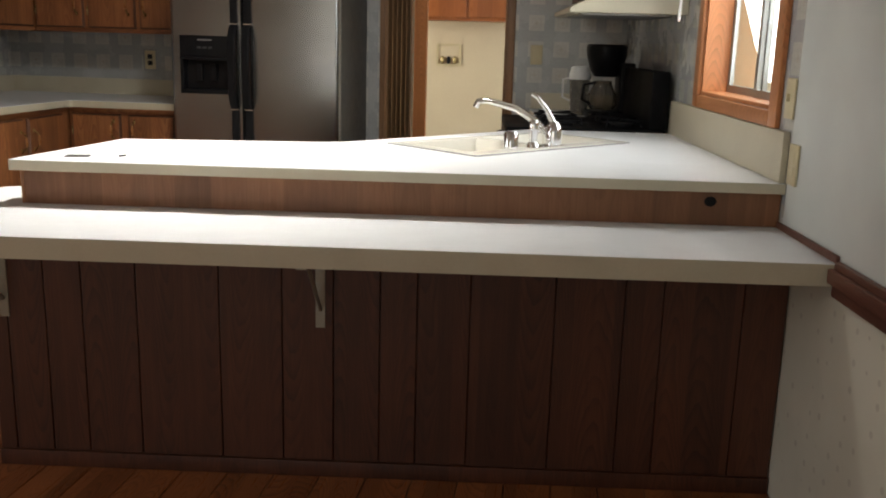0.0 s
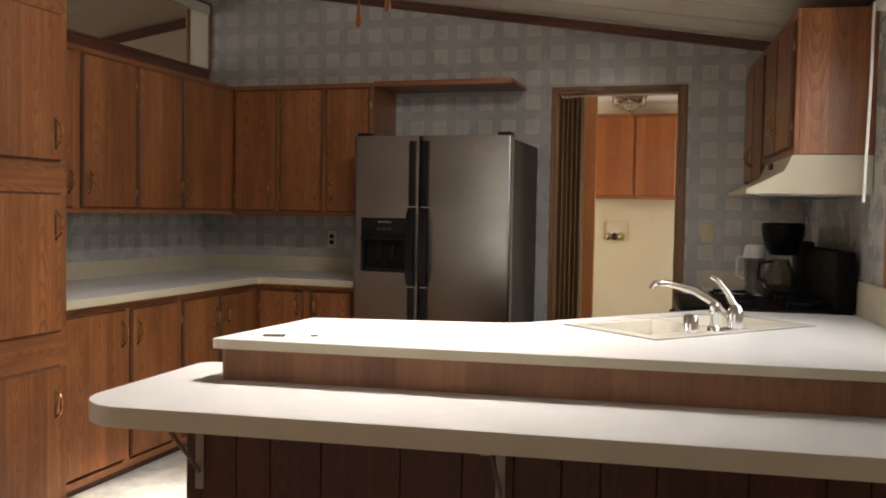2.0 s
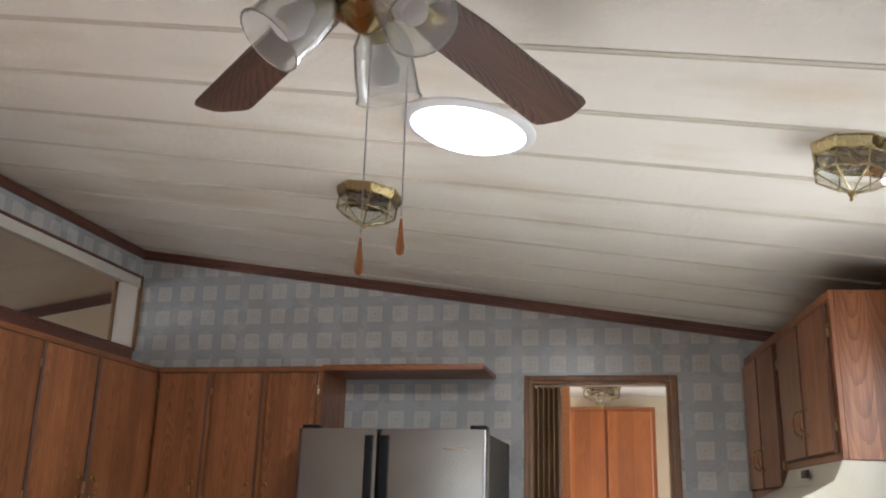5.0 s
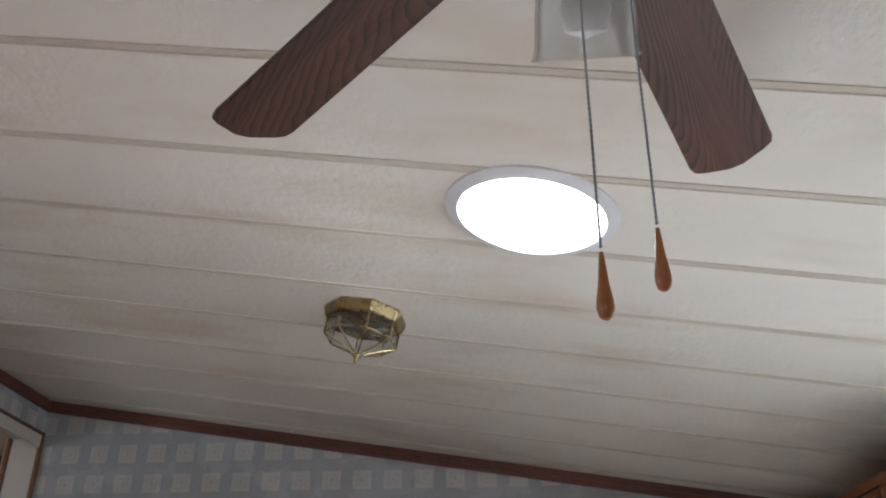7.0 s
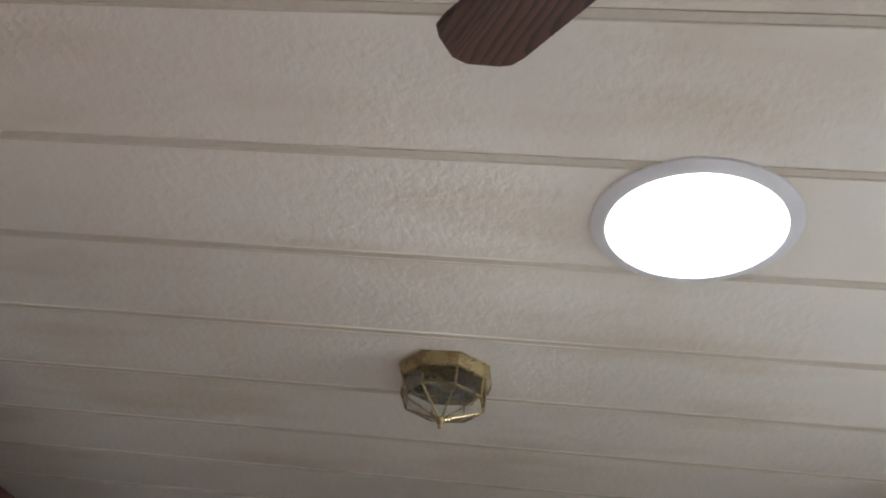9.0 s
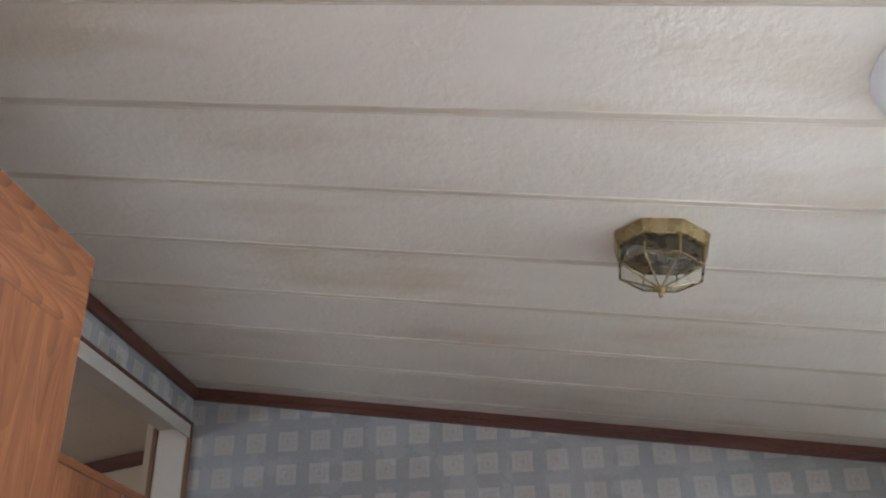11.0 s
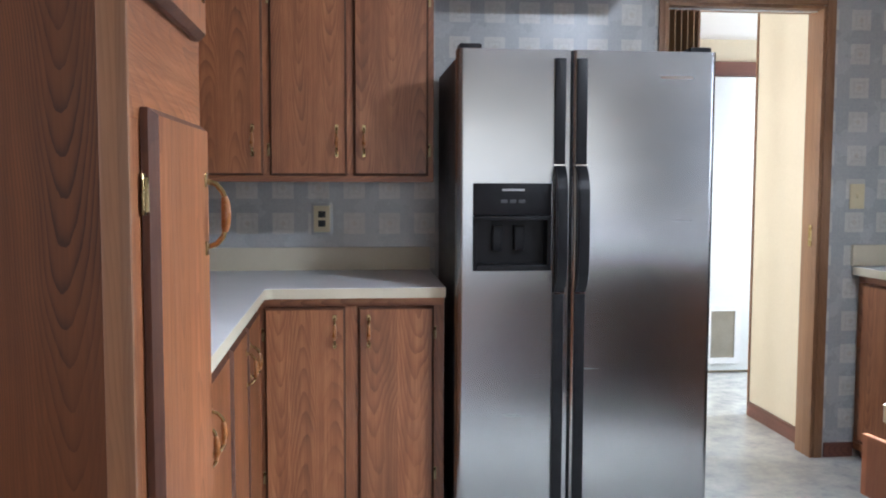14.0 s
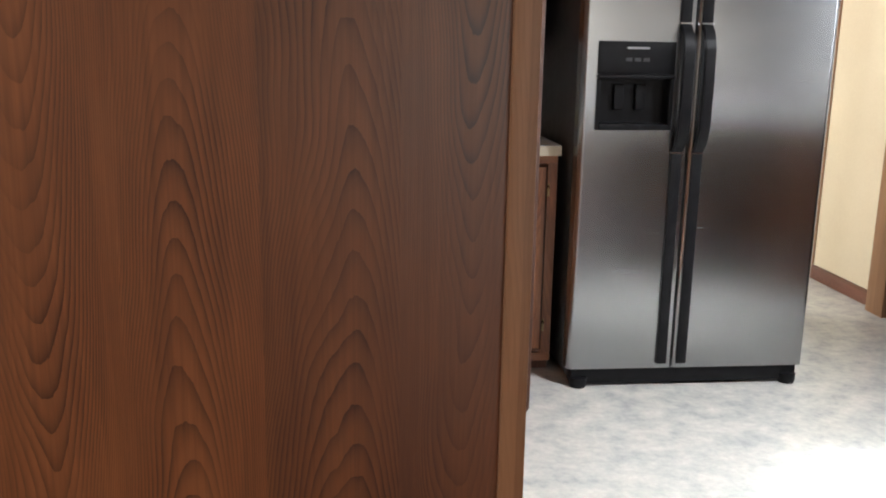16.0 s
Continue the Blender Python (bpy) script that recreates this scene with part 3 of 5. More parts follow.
part("apron", boxed(X0 + 0.001, X0 + 0.010, 3.0, 5.80, 2.138, 2.3, bevel=0.002), TRIMY, op, "dull brown board under the opening")
part("lining_top", boxed(X0 - 0.15, X0 + 0.006, 3.0, 5.826, 2.748, 2.764), PALE, op)
part("lining_sill", boxed(X0 - 0.16, X0 + 0.012, 3.0, 5.826, 2.301, 2.318, bevel=0.004), TRIMY, op)
part("post", boxed(X0 - 0.15, X0 - 0.004, 5.80, 5.826, 2.318, 2.748, bevel=0.002), PALE, op)
part("post_edge", boxed(X0 - 0.172, X0 - 0.151, 5.79, 5.828, 2.318, 2.76, bevel=0.003), TRIMZ, op)
# living room trim seen through the opening
bml = bmesh.new()
xr, zr = X0 - 0.18, ceil_z(X0 - 0.075) - 0.017
vs = [bml.verts.new(p) for p in ((-5.6, 6.57, zr - 0.156 * (xr + 5.6) - 0.07), (xr, 6.57, zr - 0.07), (xr, 6.598, zr - 0.07), (-5.6, 6.598, zr - 0.156 * (xr + 5.6) - 0.07),
                                 (-5.6, 6.57, zr - 0.156 * (xr + 5.6)), (xr, 6.57, zr), (xr, 6.598, zr), (-5.6, 6.598, zr - 0.156 * (xr + 5.6)))]
for a in ((0, 3, 2, 1), (4, 5, 6, 7), (0, 1, 5, 4), (1, 2, 6, 5), (2, 3, 7, 6), (3, 0, 4, 7)):
    bml.faces.new([vs[i] for i in a])
structure("trim_living", bml, TRIM, "brown wood moulding in the living room", "trim")
rail = thing("chair_rail", ET, "dark brown moulded chair rail on the dining wall", "trim", kind="structure")
part("rail_body", boxed(X1 - 0.02, X1 - 0.001, -3.0, 2.43, 0.70, 0.79, bevel=0.007), TRIMY, rail)
part("rail_lip", boxed(X1 - 0.034, X1 - 0.0205, -3.0, 2.43, 0.735, 0.772, bevel=0.005), TRIMY, rail)
strip_e = structure("bar_wall_strip", boxed(X1 - 0.012, X1 - 0.001, 2.44, 2.89, 0.7805, 0.8, bevel=0.003), TRIMY, "thin brown strip where the bar meets the wall", "trim")
strip_e.matrix_world = ET
structure("baseboard_north", boxed(1.85, 1.995, YB - 0.013, YB - 0.001, 0.001, 0.07, bevel=0.003), TRIM, "brown baseboard beside the doorway", "baseboard")
structure("baseboard_laundry", boxed(1.826, 1.839, YB + TH, 6.6, 0.001, 0.08, bevel=0.003), TRIMY, "brown baseboard in the laundry", "baseboard")
structure("corner_trim_laundry", boxed(1.832, 1.938, 6.601, 6.617, 0.001, 2.25, bevel=0.003), TRIMZ, "brown corner strip on the laundry partition", "trim")

# outside
structure("ground", boxed(-300, 300, -300, 300, -0.75, -0.7), SOIL, "bare tan yard outside the window", "ground")
# roof and outer shell over the rooms
rb = bmesh.new()
slab(rb, X0 - 0.075, XE + 0.1, -3.3, 8.2, 0.35, 0.05)
structure("roof_east", rb, SIDING, "plain roof deck", "roof")
rw = ceiling_west()
bmesh.ops.translate(rw, verts=rw.verts, vec=(0, 0, 0.35))
structure("roof_west", rw, SIDING, "plain roof deck over the living room", "roof")
structure("gable_north", boxed(-5.7, 3.6, 7.83, 7.9, -0.7, 3.3), SIDING, "plain outer gable wall", "wall")

# door casing to the laundry
dc = thing("door_casing", pose(0, 0, 0), "brown wood casing of the laundry doorway", "door frame", kind="structure")
part("jamb", boxed(DX0 - 0.001, DX0 + 0.016, YB - 0.012, YB + TH + 0.01, 0, DZ, bevel=0.003), TRIMZ, dc)
part("jamb", boxed(DX1 - 0.016, DX1 + 0.001, YB - 0.012, YB + TH + 0.01, 0, DZ, bevel=0.003), TRIMZ, dc)
part("head", boxed(DX0 + 0.016, DX1 - 0.016, YB - 0.012, YB + TH + 0.01, DZ - 0.016, DZ + 0.001, bevel=0.003), TRIMZ, dc)
part("casing_side", boxed(DX0 - 0.03, DX0 - 0.0015, YB - 0.016, YB - 0.001, 0, DZ + 0.03, bevel=0.004), TRIMZ, dc)
part("casing_side", boxed(DX1 + 0.0015, DX1 + 0.045, YB - 0.016, YB - 0.001, 0, DZ + 0.03, bevel=0.004), TRIMZ, dc)
part("casing_head", boxed(DX0 - 0.001, DX1 + 0.001, YB - 0.016, YB - 0.001, DZ + 0.0015, DZ + 0.03, bevel=0.004), TRIMZ, dc)
part("striker", boxed(DX1 - 0.019, DX1 - 0.0165, YB + 0.03, YB + 0.06, 1.0, 1.1), BRASS, dc)

fold = thing("folding_door", pose(1.053, YB + 0.05, 0.02), "brown accordion folding door pushed open in the doorway", "folding door")
for i in range(9):
    bm = boxed(-0.003, 0.003, -0.055, 0.055, 0, 2.055, bevel=0.001, seg=1)
    ob = part("fold_panel", bm, FOLD, fold)
    ob.matrix_basis = pose(0.008 + i * 0.0145, 0, 0, 0, 0, 8 if i % 2 else -8)
part("lead_post", boxed(0.139, 0.152, -0.045, 0.045, 0, 2.055, bevel=0.004), TRIMZ, fold)
part("door_track", boxed(-0.002, 0.722, -0.012, 0.012, 2.064, 2.086), WHITEP, fold)

# kitchen window
wn1 = thing("window_1", ET, "orange pine-cased aluminium slider window above the sink", "window", kind="structure")
part("window_casing", boxed(X1 - 0.018, X1 - 0.001, WY1 + 0.001, WY1 + 0.075, WZ0 - 0.05, WZ1 + 0.06, bevel=0.004), WINWOOD, wn1)
part("window_casing", boxed(X1 - 0.018, X1 - 0.001, WY0 - 0.075, WY0 - 0.001, WZ0 - 0.05, WZ1 + 0.06, bevel=0.004), WINWOOD, wn1)
part("window_casing", boxed(X1 - 0.018, X1 - 0.001, WY0, WY1, WZ1 + 0.001, WZ1 + 0.06, bevel=0.004), WINWOODY, wn1)
part("window_casing", boxed(X1 - 0.018, X1 - 0.001, WY0, WY1, WZ0 - 0.05, WZ0 - 0.001, bevel=0.004), WINWOODY, wn1)
part("jamb", boxed(X1 - 0.002, X1 + TH, WY1 - 0.014, WY1, WZ0 + 0.014, WZ1 - 0.014), WINWOOD, wn1)
part("jamb", boxed(X1 - 0.002, X1 + TH, WY0, WY0 + 0.014, WZ0 + 0.014, WZ1 - 0.014), WINWOOD, wn1)
part("window_head", boxed(X1 - 0.002, X1 + TH, WY0, WY1, WZ1 - 0.014, WZ1), WINWOODY, wn1)
part("window_sill", boxed(X1 - 0.004, X1 + TH, WY0, WY1, WZ0, WZ0 + 0.014, bevel=0.002), WINWOODY, wn1)
XF = X1 + TH - 0.045
ym = (WY0 + WY1) / 2
for ya, yb, xo in ((WY0 + 0.014, ym + 0.02, 0.0), (ym - 0.02, WY1 - 0.014, 0.02)):
    fr = bmesh.new()
    box(fr, XF + xo, XF + xo + 0.018, ya, ya + 0.03, WZ0 + 0.014, WZ1 - 0.014)
    box(fr, XF + xo, XF + xo + 0.018, yb - 0.03, yb, WZ0 + 0.014, WZ1 - 0.014)
    box(fr, XF + xo, XF + xo + 0.018, ya + 0.03, yb - 0.03, WZ0 + 0.014, WZ0 + 0.042)
    box(fr, XF + xo, XF + xo + 0.018, ya + 0.03, yb - 0.03, WZ1 - 0.042, WZ1 - 0.014)
    sash = part("window_frame", fr, GREYFRAME, wn1, smooth=False)
    pane = part("pane", boxed(XF + xo + 0.007, XF + xo + 0.011, ya + 0.03, yb - 0.03, WZ0 + 0.042, WZ1 - 0.042), GLASS, sash, smooth=False)
    pane.visible_shadow = False
blind = thing("window_blind", ET @ pose(X1 - 0.04, 0, 0), "white raised blind head rail with a hanging tilt wand", "blind")
part("head_rail", boxed(-0.02, 0.02, WY0 + 0.0, WY1 + 0.16, 2.185, 2.225, bevel=0.004), WHITEP, blind)
part("slat_stack", boxed(-0.018, 0.018, WY0 + 0.0, WY1 + 0.15, 2.16, 2.1845, bevel=0.003), WHITEP, blind)
part("wand", tube(bmesh.new(), [(-0.03, WY1 + 0.13, 2.19), (-0.034, WY1 + 0.125, 1.9), (-0.05, WY1 + 0.11, 1.40)], 0.006, 8), WHITEP, blind)

# switch plates and sockets
def wall_plate(name, m, label, kind_of):
    ob = thing(name, m, label, kind_of)
    part("plate", boxed(-0.036, 0.036, -0.007, 0, -0.058, 0.058, bevel=0.003), IVORY, ob)
    if kind_of == "light switch":
        part("toggle", boxed(-0.005, 0.005, -0.018, -0.0071, -0.008, 0.014, bevel=0.002), IVORY, ob)
    else:
        if kind_of == "wall socket":
            part("plate_border", boxed(-0.047, 0.047, -0.0045, -0.0002, -0.07, 0.07, bevel=0.0015), GREYFRAME, ob, "dull grey metal border")
        for z in (-0.02, 0.02):
            part("socket", boxed(-0.016, 0.016, -0.009, -0.0071, z - 0.014, z + 0.014, bevel=0.0008), BLACK if kind_of == "wall socket" else IVORY, ob)
    return ob


wall_plate("light_switch", pose(1.975, YB - 0.001, 1.236), "ivory light switch beside the laundry doorway", "light switch")
wall_plate("wall_socket", pose(-0.499, YB - 0.001, 1.135), "ivory wall socket above the back counter", "wall socket")
wall_plate("light_switch", ET @ pose(X1 - 0.001, 2.905, 1.158, 0, 0, -90), "ivory switch plate beside the window casing", "light switch")
wall_plate("wall_socket", ET @ pose(X1 - 0.001, 2.825, 0.976, 0, 0, -90), "ivory wall socket beside the counter end", "power socket")

# ---- cabinets ----


def handle_mesh():
    """A bowed brass pull with a turned wooden grip, upright; its feet at y=0, bow towards -y."""
    bm = bmesh.new()
    for s in (-1, 1):
        box(bm, -0.007, 0.007, -0.003, 0.0, s * 0.052 - 0.011, s * 0.052 + 0.011, bevel=0.001, seg=1)
        tube(bm, [(0, -0.002, s * 0.05), (0, -0.016, s * 0.046), (0, -0.026, s * 0.034), (0, -0.029, s * 0.024)], 0.0042, 8)
    nf = len(bm.faces)
    tube(bm, [(0, -0.0288, -0.027), (0, -0.03, -0.018), (0, -0.031, 0), (0, -0.03, 0.018), (0, -0.0288, 0.027)], 0.006, 10, [0.0045, 0.007, 0.008, 0.007, 0.0045])
    bm.faces.ensure_lookup_table()
    for f in bm.faces[nf:]:
        f.material_index = 1
    return mesh_of("handle", bm, [BRASS, WOODGRIP], True)


def hinge_mesh():
    bm = boxed(-0.006, 0.006, -0.003, 0.0, -0.024, 0.024, bevel=0.001, seg=1)
    tube(bm, [(0, -0.004, -0.02), (0, -0.004, 0.02)], 0.0035, 8)
    return mesh_of("hinge", bm, BRASS, True)


HANDLE, HINGE = handle_mesh(), hinge_mesh()


def door_bm(x0, x1, z0, z1, thick=0.019):
    """A slab door with a wide eased lip round its front."""
    bm = bmesh.new()
    e = 0.009
    lo = [bm.verts.new(p) for p in ((x0, 0, z0), (x1, 0, z0), (x1, 0, z1), (x0, 0, z1))]
    md = [bm.verts.new((v.co.x, -thick * 0.45, v.co.z)) for v in lo]
    hi = [bm.verts.new(p) for p in ((x0 + e, -thick, z0 + e), (x1 - e, -thick, z0 + e), (x1 - e, -thick, z1 - e), (x0 + e, -thick, z1 - e))]
    for a, c in ((lo, md), (md, hi)):
        for i in range(4):
            bm.faces.new((a[i], a[(i + 1) % 4], c[(i + 1) % 4], c[i])).material_index = 1
    bm.faces.new(hi)
    bm.faces.new(lo[::-1])
    return bm


def cabinet(name, m, w, depth, z0, z1, doors, label, category, hz, group="", toe=0.0, carcass=None, frame_mat=None, rails=(), hinge_z=0.1):
    """A framed cabinet: its front at y=0 facing -y. doors: (x0, x1, z0, z1, side of the handle)."""
    ob = thing(name, m, label, category, group)
    part("body", boxed(0, w, 0.019, depth, z0 + toe, z1, bevel=0.002, seg=1), carcass or CAB, ob)
    if toe:
        part("toe_kick", boxed(0.0, w, 0.04, depth, z0, z0 + toe), PANEL, ob)
    zb = z0 + toe
    part("top_rail", boxed(0, w, 0, 0.0185, z1 - 0.035, z1, bevel=0.0015, seg=1), CABX, ob)
    part("bottom_rail", boxed(0, w, 0, 0.0185, zb, zb + 0.035, bevel=0.0015, seg=1), CABX, ob)
    gaps = [(0, doors[0][0] + 0.012)] + [(a[1] - 0.012, c[0] + 0.012) for a, c in zip(doors, doors[1:]) if c[0] >= a[1]] + [(doors[-1][1] - 0.012, w)]
    for a, c in gaps:
        if c - a > 0.005:
            part("stile", boxed(a, c, 0.0005, 0.0185, zb + 0.035, z1 - 0.035, bevel=0.001, seg=1), CAB, ob)
    for za, zb2 in rails:
        part("middle_rail", boxed(0.001, w - 0.001, 0.0003, 0.0182, za, zb2, bevel=0.001, seg=1), CABX, ob)
    for i, (a, c, za, zc, side, h) in enumerate(doors):
        d = part("door", door_bm(a, c, za, zc), [CAB, CABEDGE], ob, smooth=False)
        d.location = (0, -0.001, 0)
        hx = c - 0.04 if side > 0 else a + 0.04
        again("handle", HANDLE, d, pose(hx, -0.019, h))
        gx = a - 0.004 if side > 0 else c + 0.004
        for z in (za + hinge_z, zc - hinge_z):
            again("hinge", HINGE, d, pose(gx, -0.002, z))
    return ob


FY = 5.42                      # front of the back wall cupboards
FX = -1.04                     # front of the partition cupboards
ZU0, ZU1 = 1.297, 2.135
cabinet("wall_cabinet", pose(-1.035, FY, 0), 0.99, YB - FY - 0.002, ZU0, ZU1,
        [(0.022, 0.325, ZU0 + 0.025, ZU1 - 0.03, 1, ZU0 + 0.16), (0.35, 0.648, ZU0 + 0.025, ZU1 - 0.03, 1, ZU0 + 0.16), (0.674, 0.968, ZU0 + 0.025, ZU1 - 0.03, -1, ZU0 + 0.16)],
        "brown oak three-door wall cupboard above the back counter", "wall cabinet", 0, "kitchen wall cupboards")
cabinet("wall_cabinet", pose(FX, 3.345, 0, 0, 0, 90), YB - 3.345 - 0.002, -X0 + FX - 0.002, ZU0, ZU1,
        [(0.06, 0.53, ZU0 + 0.025, ZU1 - 0.03, 1, ZU0 + 0.16), (0.597, 1.036, ZU0 + 0.025, ZU1 - 0.03, -1, ZU0 + 0.16),
         (1.05, 1.47, ZU0 + 0.025, ZU1 - 0.03, 1, ZU0 + 0.16), (1.496, 2.06, ZU0 + 0.025, ZU1 - 0.03, -1, ZU0 + 0.16)],
        "long brown oak wall cupboard along the open partition", "wall cabinet", 0, "kitchen wall cupboards")
shelf = thing("wall_shelf", pose(-0.044, FY, 2.118), "long narrow brown wooden shelf board above the fridge", "shelf")
part("board", boxed(0, 0.887, 0, YB - FY - 0.002, 0, 0.022, bevel=0.003), CABX, shelf)
part("front_lip", boxed(0, 0.887, -0.012, -0.0005, -0.008, 0.024, bevel=0.003), CABX, shelf)

# base cupboards and back counter
BY, BX, ZC = 5.185, -0.72, 0.91
cabinet("base_cabinet", pose(-0.715, BY, 0), 0.69, YB - BY - 0.002, 0, ZC - 0.038,
        [(0.022, 0.32, 0.095, 0.835, 1, 0.745), (0.366, 0.65, 0.095, 0.835, -1, 0.745)],
        "brown oak two-door base cupboard beside the fridge", "base cabinet", 0, "kitchen base cupboards", toe=0.045)
cabinet("base_cabinet", pose(BX, 3.345, 0, 0, 0, 90), 0.965, -X0 + BX - 0.002, 0, ZC - 0.038,
        [(0.05, 0.52, 0.095, 0.835, 1, 0.715), (0.56, 0.945, 0.095, 0.835, -1, 0.715)],
        "brown oak two-door base cupboard next to the pantry", "base cabinet", 0, "kitchen base cupboards", toe=0.045)
cabinet("base_cabinet", pose(BX, 4.312, 0, 0, 0, 90), YB - 4.312 - 0.002, -X0 + BX - 0.03, 0, ZC - 0.038,
        [(0.045, 0.39, 0.095, 0.835, 1, 0.715), (0.43, 0.78, 0.095, 0.835, -1, 0.715)],
        "brown oak corner base cupboard under the laminate counter", "base cabinet", 0, "kitchen base cupboards", toe=0.045)


def rounded(outline, radii, seg=8):
    """Round the corners of a plan outline by the radii given."""
    out = []
    k = len(outline)
    for i, p in enumerate(outline):
        r = radii[i]
        p = Vector(p)
        if r <= 0:
            out.append((p.x, p.y))
            continue
        a, c = (Vector(outline[i - 1]) - p).normalized(), (Vector(outline[(i + 1) % k]) - p).normalized()
        ang = a.angle(c)
        t = r / math.tan(ang / 2)
        cen = p + (a + c).normalized() * (r / math.sin(ang / 2))
        v0, v1 = p + a * t - cen, p + c * t - cen
        for s in range(seg + 1):
            v = (v0.lerp(v1, s / seg)).normalized() * r
            out.append((cen.x + v.x, cen.y + v.y))
    return out


def counter(name, outline, z, edge, label, splash=()):
    ob = thing(name, pose(0, 0, 0), label, "countertop")
    bm = extrude_outline(bmesh.new(), outline, z - 0.038, z - 0.0015)
    part("edge_band", bm, edge, ob, "cream laminate edge")
    cx = sum(p[0] for p in outline) / len(outline)
    cy = sum(p[1] for p in outline) / len(outline)
    part("surface", extrude_outline(bmesh.new(), [(cx + (x - cx) * 0.9985, cy + (y - cy) * 0.9985) for x, y in outline], z - 0.0015, z), LAMINATE, ob)
    for s in splash:
        part("backsplash", boxed(*s, z, z + 0.1, bevel=0.003), edge, ob)
    return ob


counter("back_countertop", rounded([(X0 + 0.002, 3.345), (-0.685, 3.345), (-0.685, 5.135), (-0.025, 5.135), (-0.025, YB - 0.002), (X0 + 0.002, YB - 0.002)], [0, 0, 0.03, 0, 0, 0]), ZC + 0.0, LAMEDGE,
        "pale laminate L-shaped counter with cream edge and low backsplash", [(X0 + 0.002, X0 + 0.022, 3.35, YB - 0.003), (X0 + 0.0225, -0.025, YB - 0.022, YB - 0.002)])

# pantry
PY0, PY1, PX = 2.86, 3.335, -0.615
pan = cabinet("pantry_cabinet", pose(PX, PY0, 0, 0, 0, 90), PY1 - PY0, -X0 + PX - 0.002, 0, 2.31,
              [(0.048, 0.425, 1.515, 2.13, 1, 1.63), (0.0481, 0.4251, 0.80, 1.385, 1, 1.25), (0.0482, 0.4252, 0.06, 0.66, 1, 0.5)],
              "tall brown oak pantry cupboard with three stacked doors", "pantry cabinet", 0, toe=0.03, carcass=END, rails=((1.37, 1.53), (0.645, 0.815), (2.12, 2.28)))
part("corner_strip", boxed(-0.012, -0.0005, -0.002, 0.03, 0, 2.31, bevel=0.003), TRIMZ, pan, "lighter oak corner strip")

# right-hand cupboards, hood
UX = 2.333
rc = cabinet("wall_cabinet", ET @ pose(UX, 5.055, 0, 0, 0, -90), 0.785, X1 - UX - 0.002, 1.605, 2.218,
             [(0.03, 0.375, 1.63, 2.17, 1, 1.77), (0.395, 0.755, 1.63, 2.17, -1, 1.77)],
             "brown oak two-door wall cupboard above the range hood", "wall cabinet", 0, "kitchen wall cupboards")
cabinet("wall_cabinet", ET @ pose(UX, YB + 0.02, 0, 0, 0, -90), 0.79, X1 - UX - 0.002, 1.50, 2.218,
        [(0.04, 0.37, 1.53, 2.17, 1, 1.67), (0.39, 0.74, 1.53, 2.17, -1, 1.67)],
        "brown oak wall cupboard in the corner by the doorway", "wall cabinet", 0, "kitchen wall cupboards")

hood = thing("range_hood", ET, "almond enamel range hood under the wall cupboard", "range hood")
hb = bmesh.new()
prof = [(2.145, 1.435), (2.145, 1.455), (2.30, 1.53), (2.33, 1.604), (X1 - 0.002, 1.604), (X1 - 0.002, 1.435)]
a = [hb.verts.new((x, 4.275, z)) for x, z in prof]
c = [hb.verts.new((x, 5.045, z)) for x, z in prof]
for i in range(len(prof)):
    j = (i + 1) % len(prof)
    hb.faces.new((a[i], a[j], c[j], c[i]))
hb.faces.new(a)
hb.faces.new(c[::-1])
bmesh.ops.bevel(hb, geom=list(hb.edges), offset=0.004, segments=2, affect='EDGES')
part("canopy", hb, ALMOND, hood)
part("filter", boxed(2.2, 2.6, 4.35, 4.92, 1.428, 1.4345), GREYFRAME, hood, "grey mesh filter")
part("control_panel", boxed(2.292, 2.30, 4.6, 4.7, 1.555, 1.585, bevel=0.002), BLACK, hood, "black control strip")

# stove
SY0, SY1, SXF = 4.40, 5.15, 1.93
st = thing("kitchen_stove", ET, "black enamel gas stove with raised back panel", "stove")
part("body", boxed(SXF, X1 - 0.03, SY0, SY1, 0.03, 0.885, bevel=0.004), ENAMEL, st)
part("cooktop", boxed(SXF - 0.03, X1 - 0.03, SY0, SY1, 0.886, 0.925, bevel=0.008), ENAMEL, st)
part("oven_door", boxed(SXF - 0.03, SXF - 0.001, SY0 + 0.01, SY1 - 0.01, 0.22, 0.77, bevel=0.006), ENAMEL, st)
part("drawer", boxed(SXF - 0.025, SXF - 0.001, SY0 + 0.01, SY1 - 0.01, 0.05, 0.21, bevel=0.005), ENAMEL, st)
part("control_panel", boxed(SXF - 0.028, SXF - 0.001, SY0 + 0.005, SY1 - 0.005, 0.78, 0.88, bevel=0.006), BLACK, st)
part("back_panel", boxed(X1 - 0.11, X1 - 0.03, SY0, SY1, 0.926, 1.19, bevel=0.012), ENAMEL, st)
part("oven_handle", tube(bmesh.new(), [(SXF - 0.03, SY0 + 0.08, 0.72), (SXF - 0.065, SY0 + 0.09, 0.72), (SXF - 0.065, SY1 - 0.09, 0.72), (SXF - 0.03, SY1 - 0.08, 0.72)], 0.009), BLACK, st)
for i in range(5):
    kb = part("knob", lathe(bmesh.new(), [(0.022, 0), (0.02, 0.012), (0.016, 0.026), (0.012, 0.028)], 16), BLACK, st)
    kb.matrix_basis = pose(SXF - 0.028, SY0 + 0.1 + i * 0.14, 0.83, 0, -90, 0)
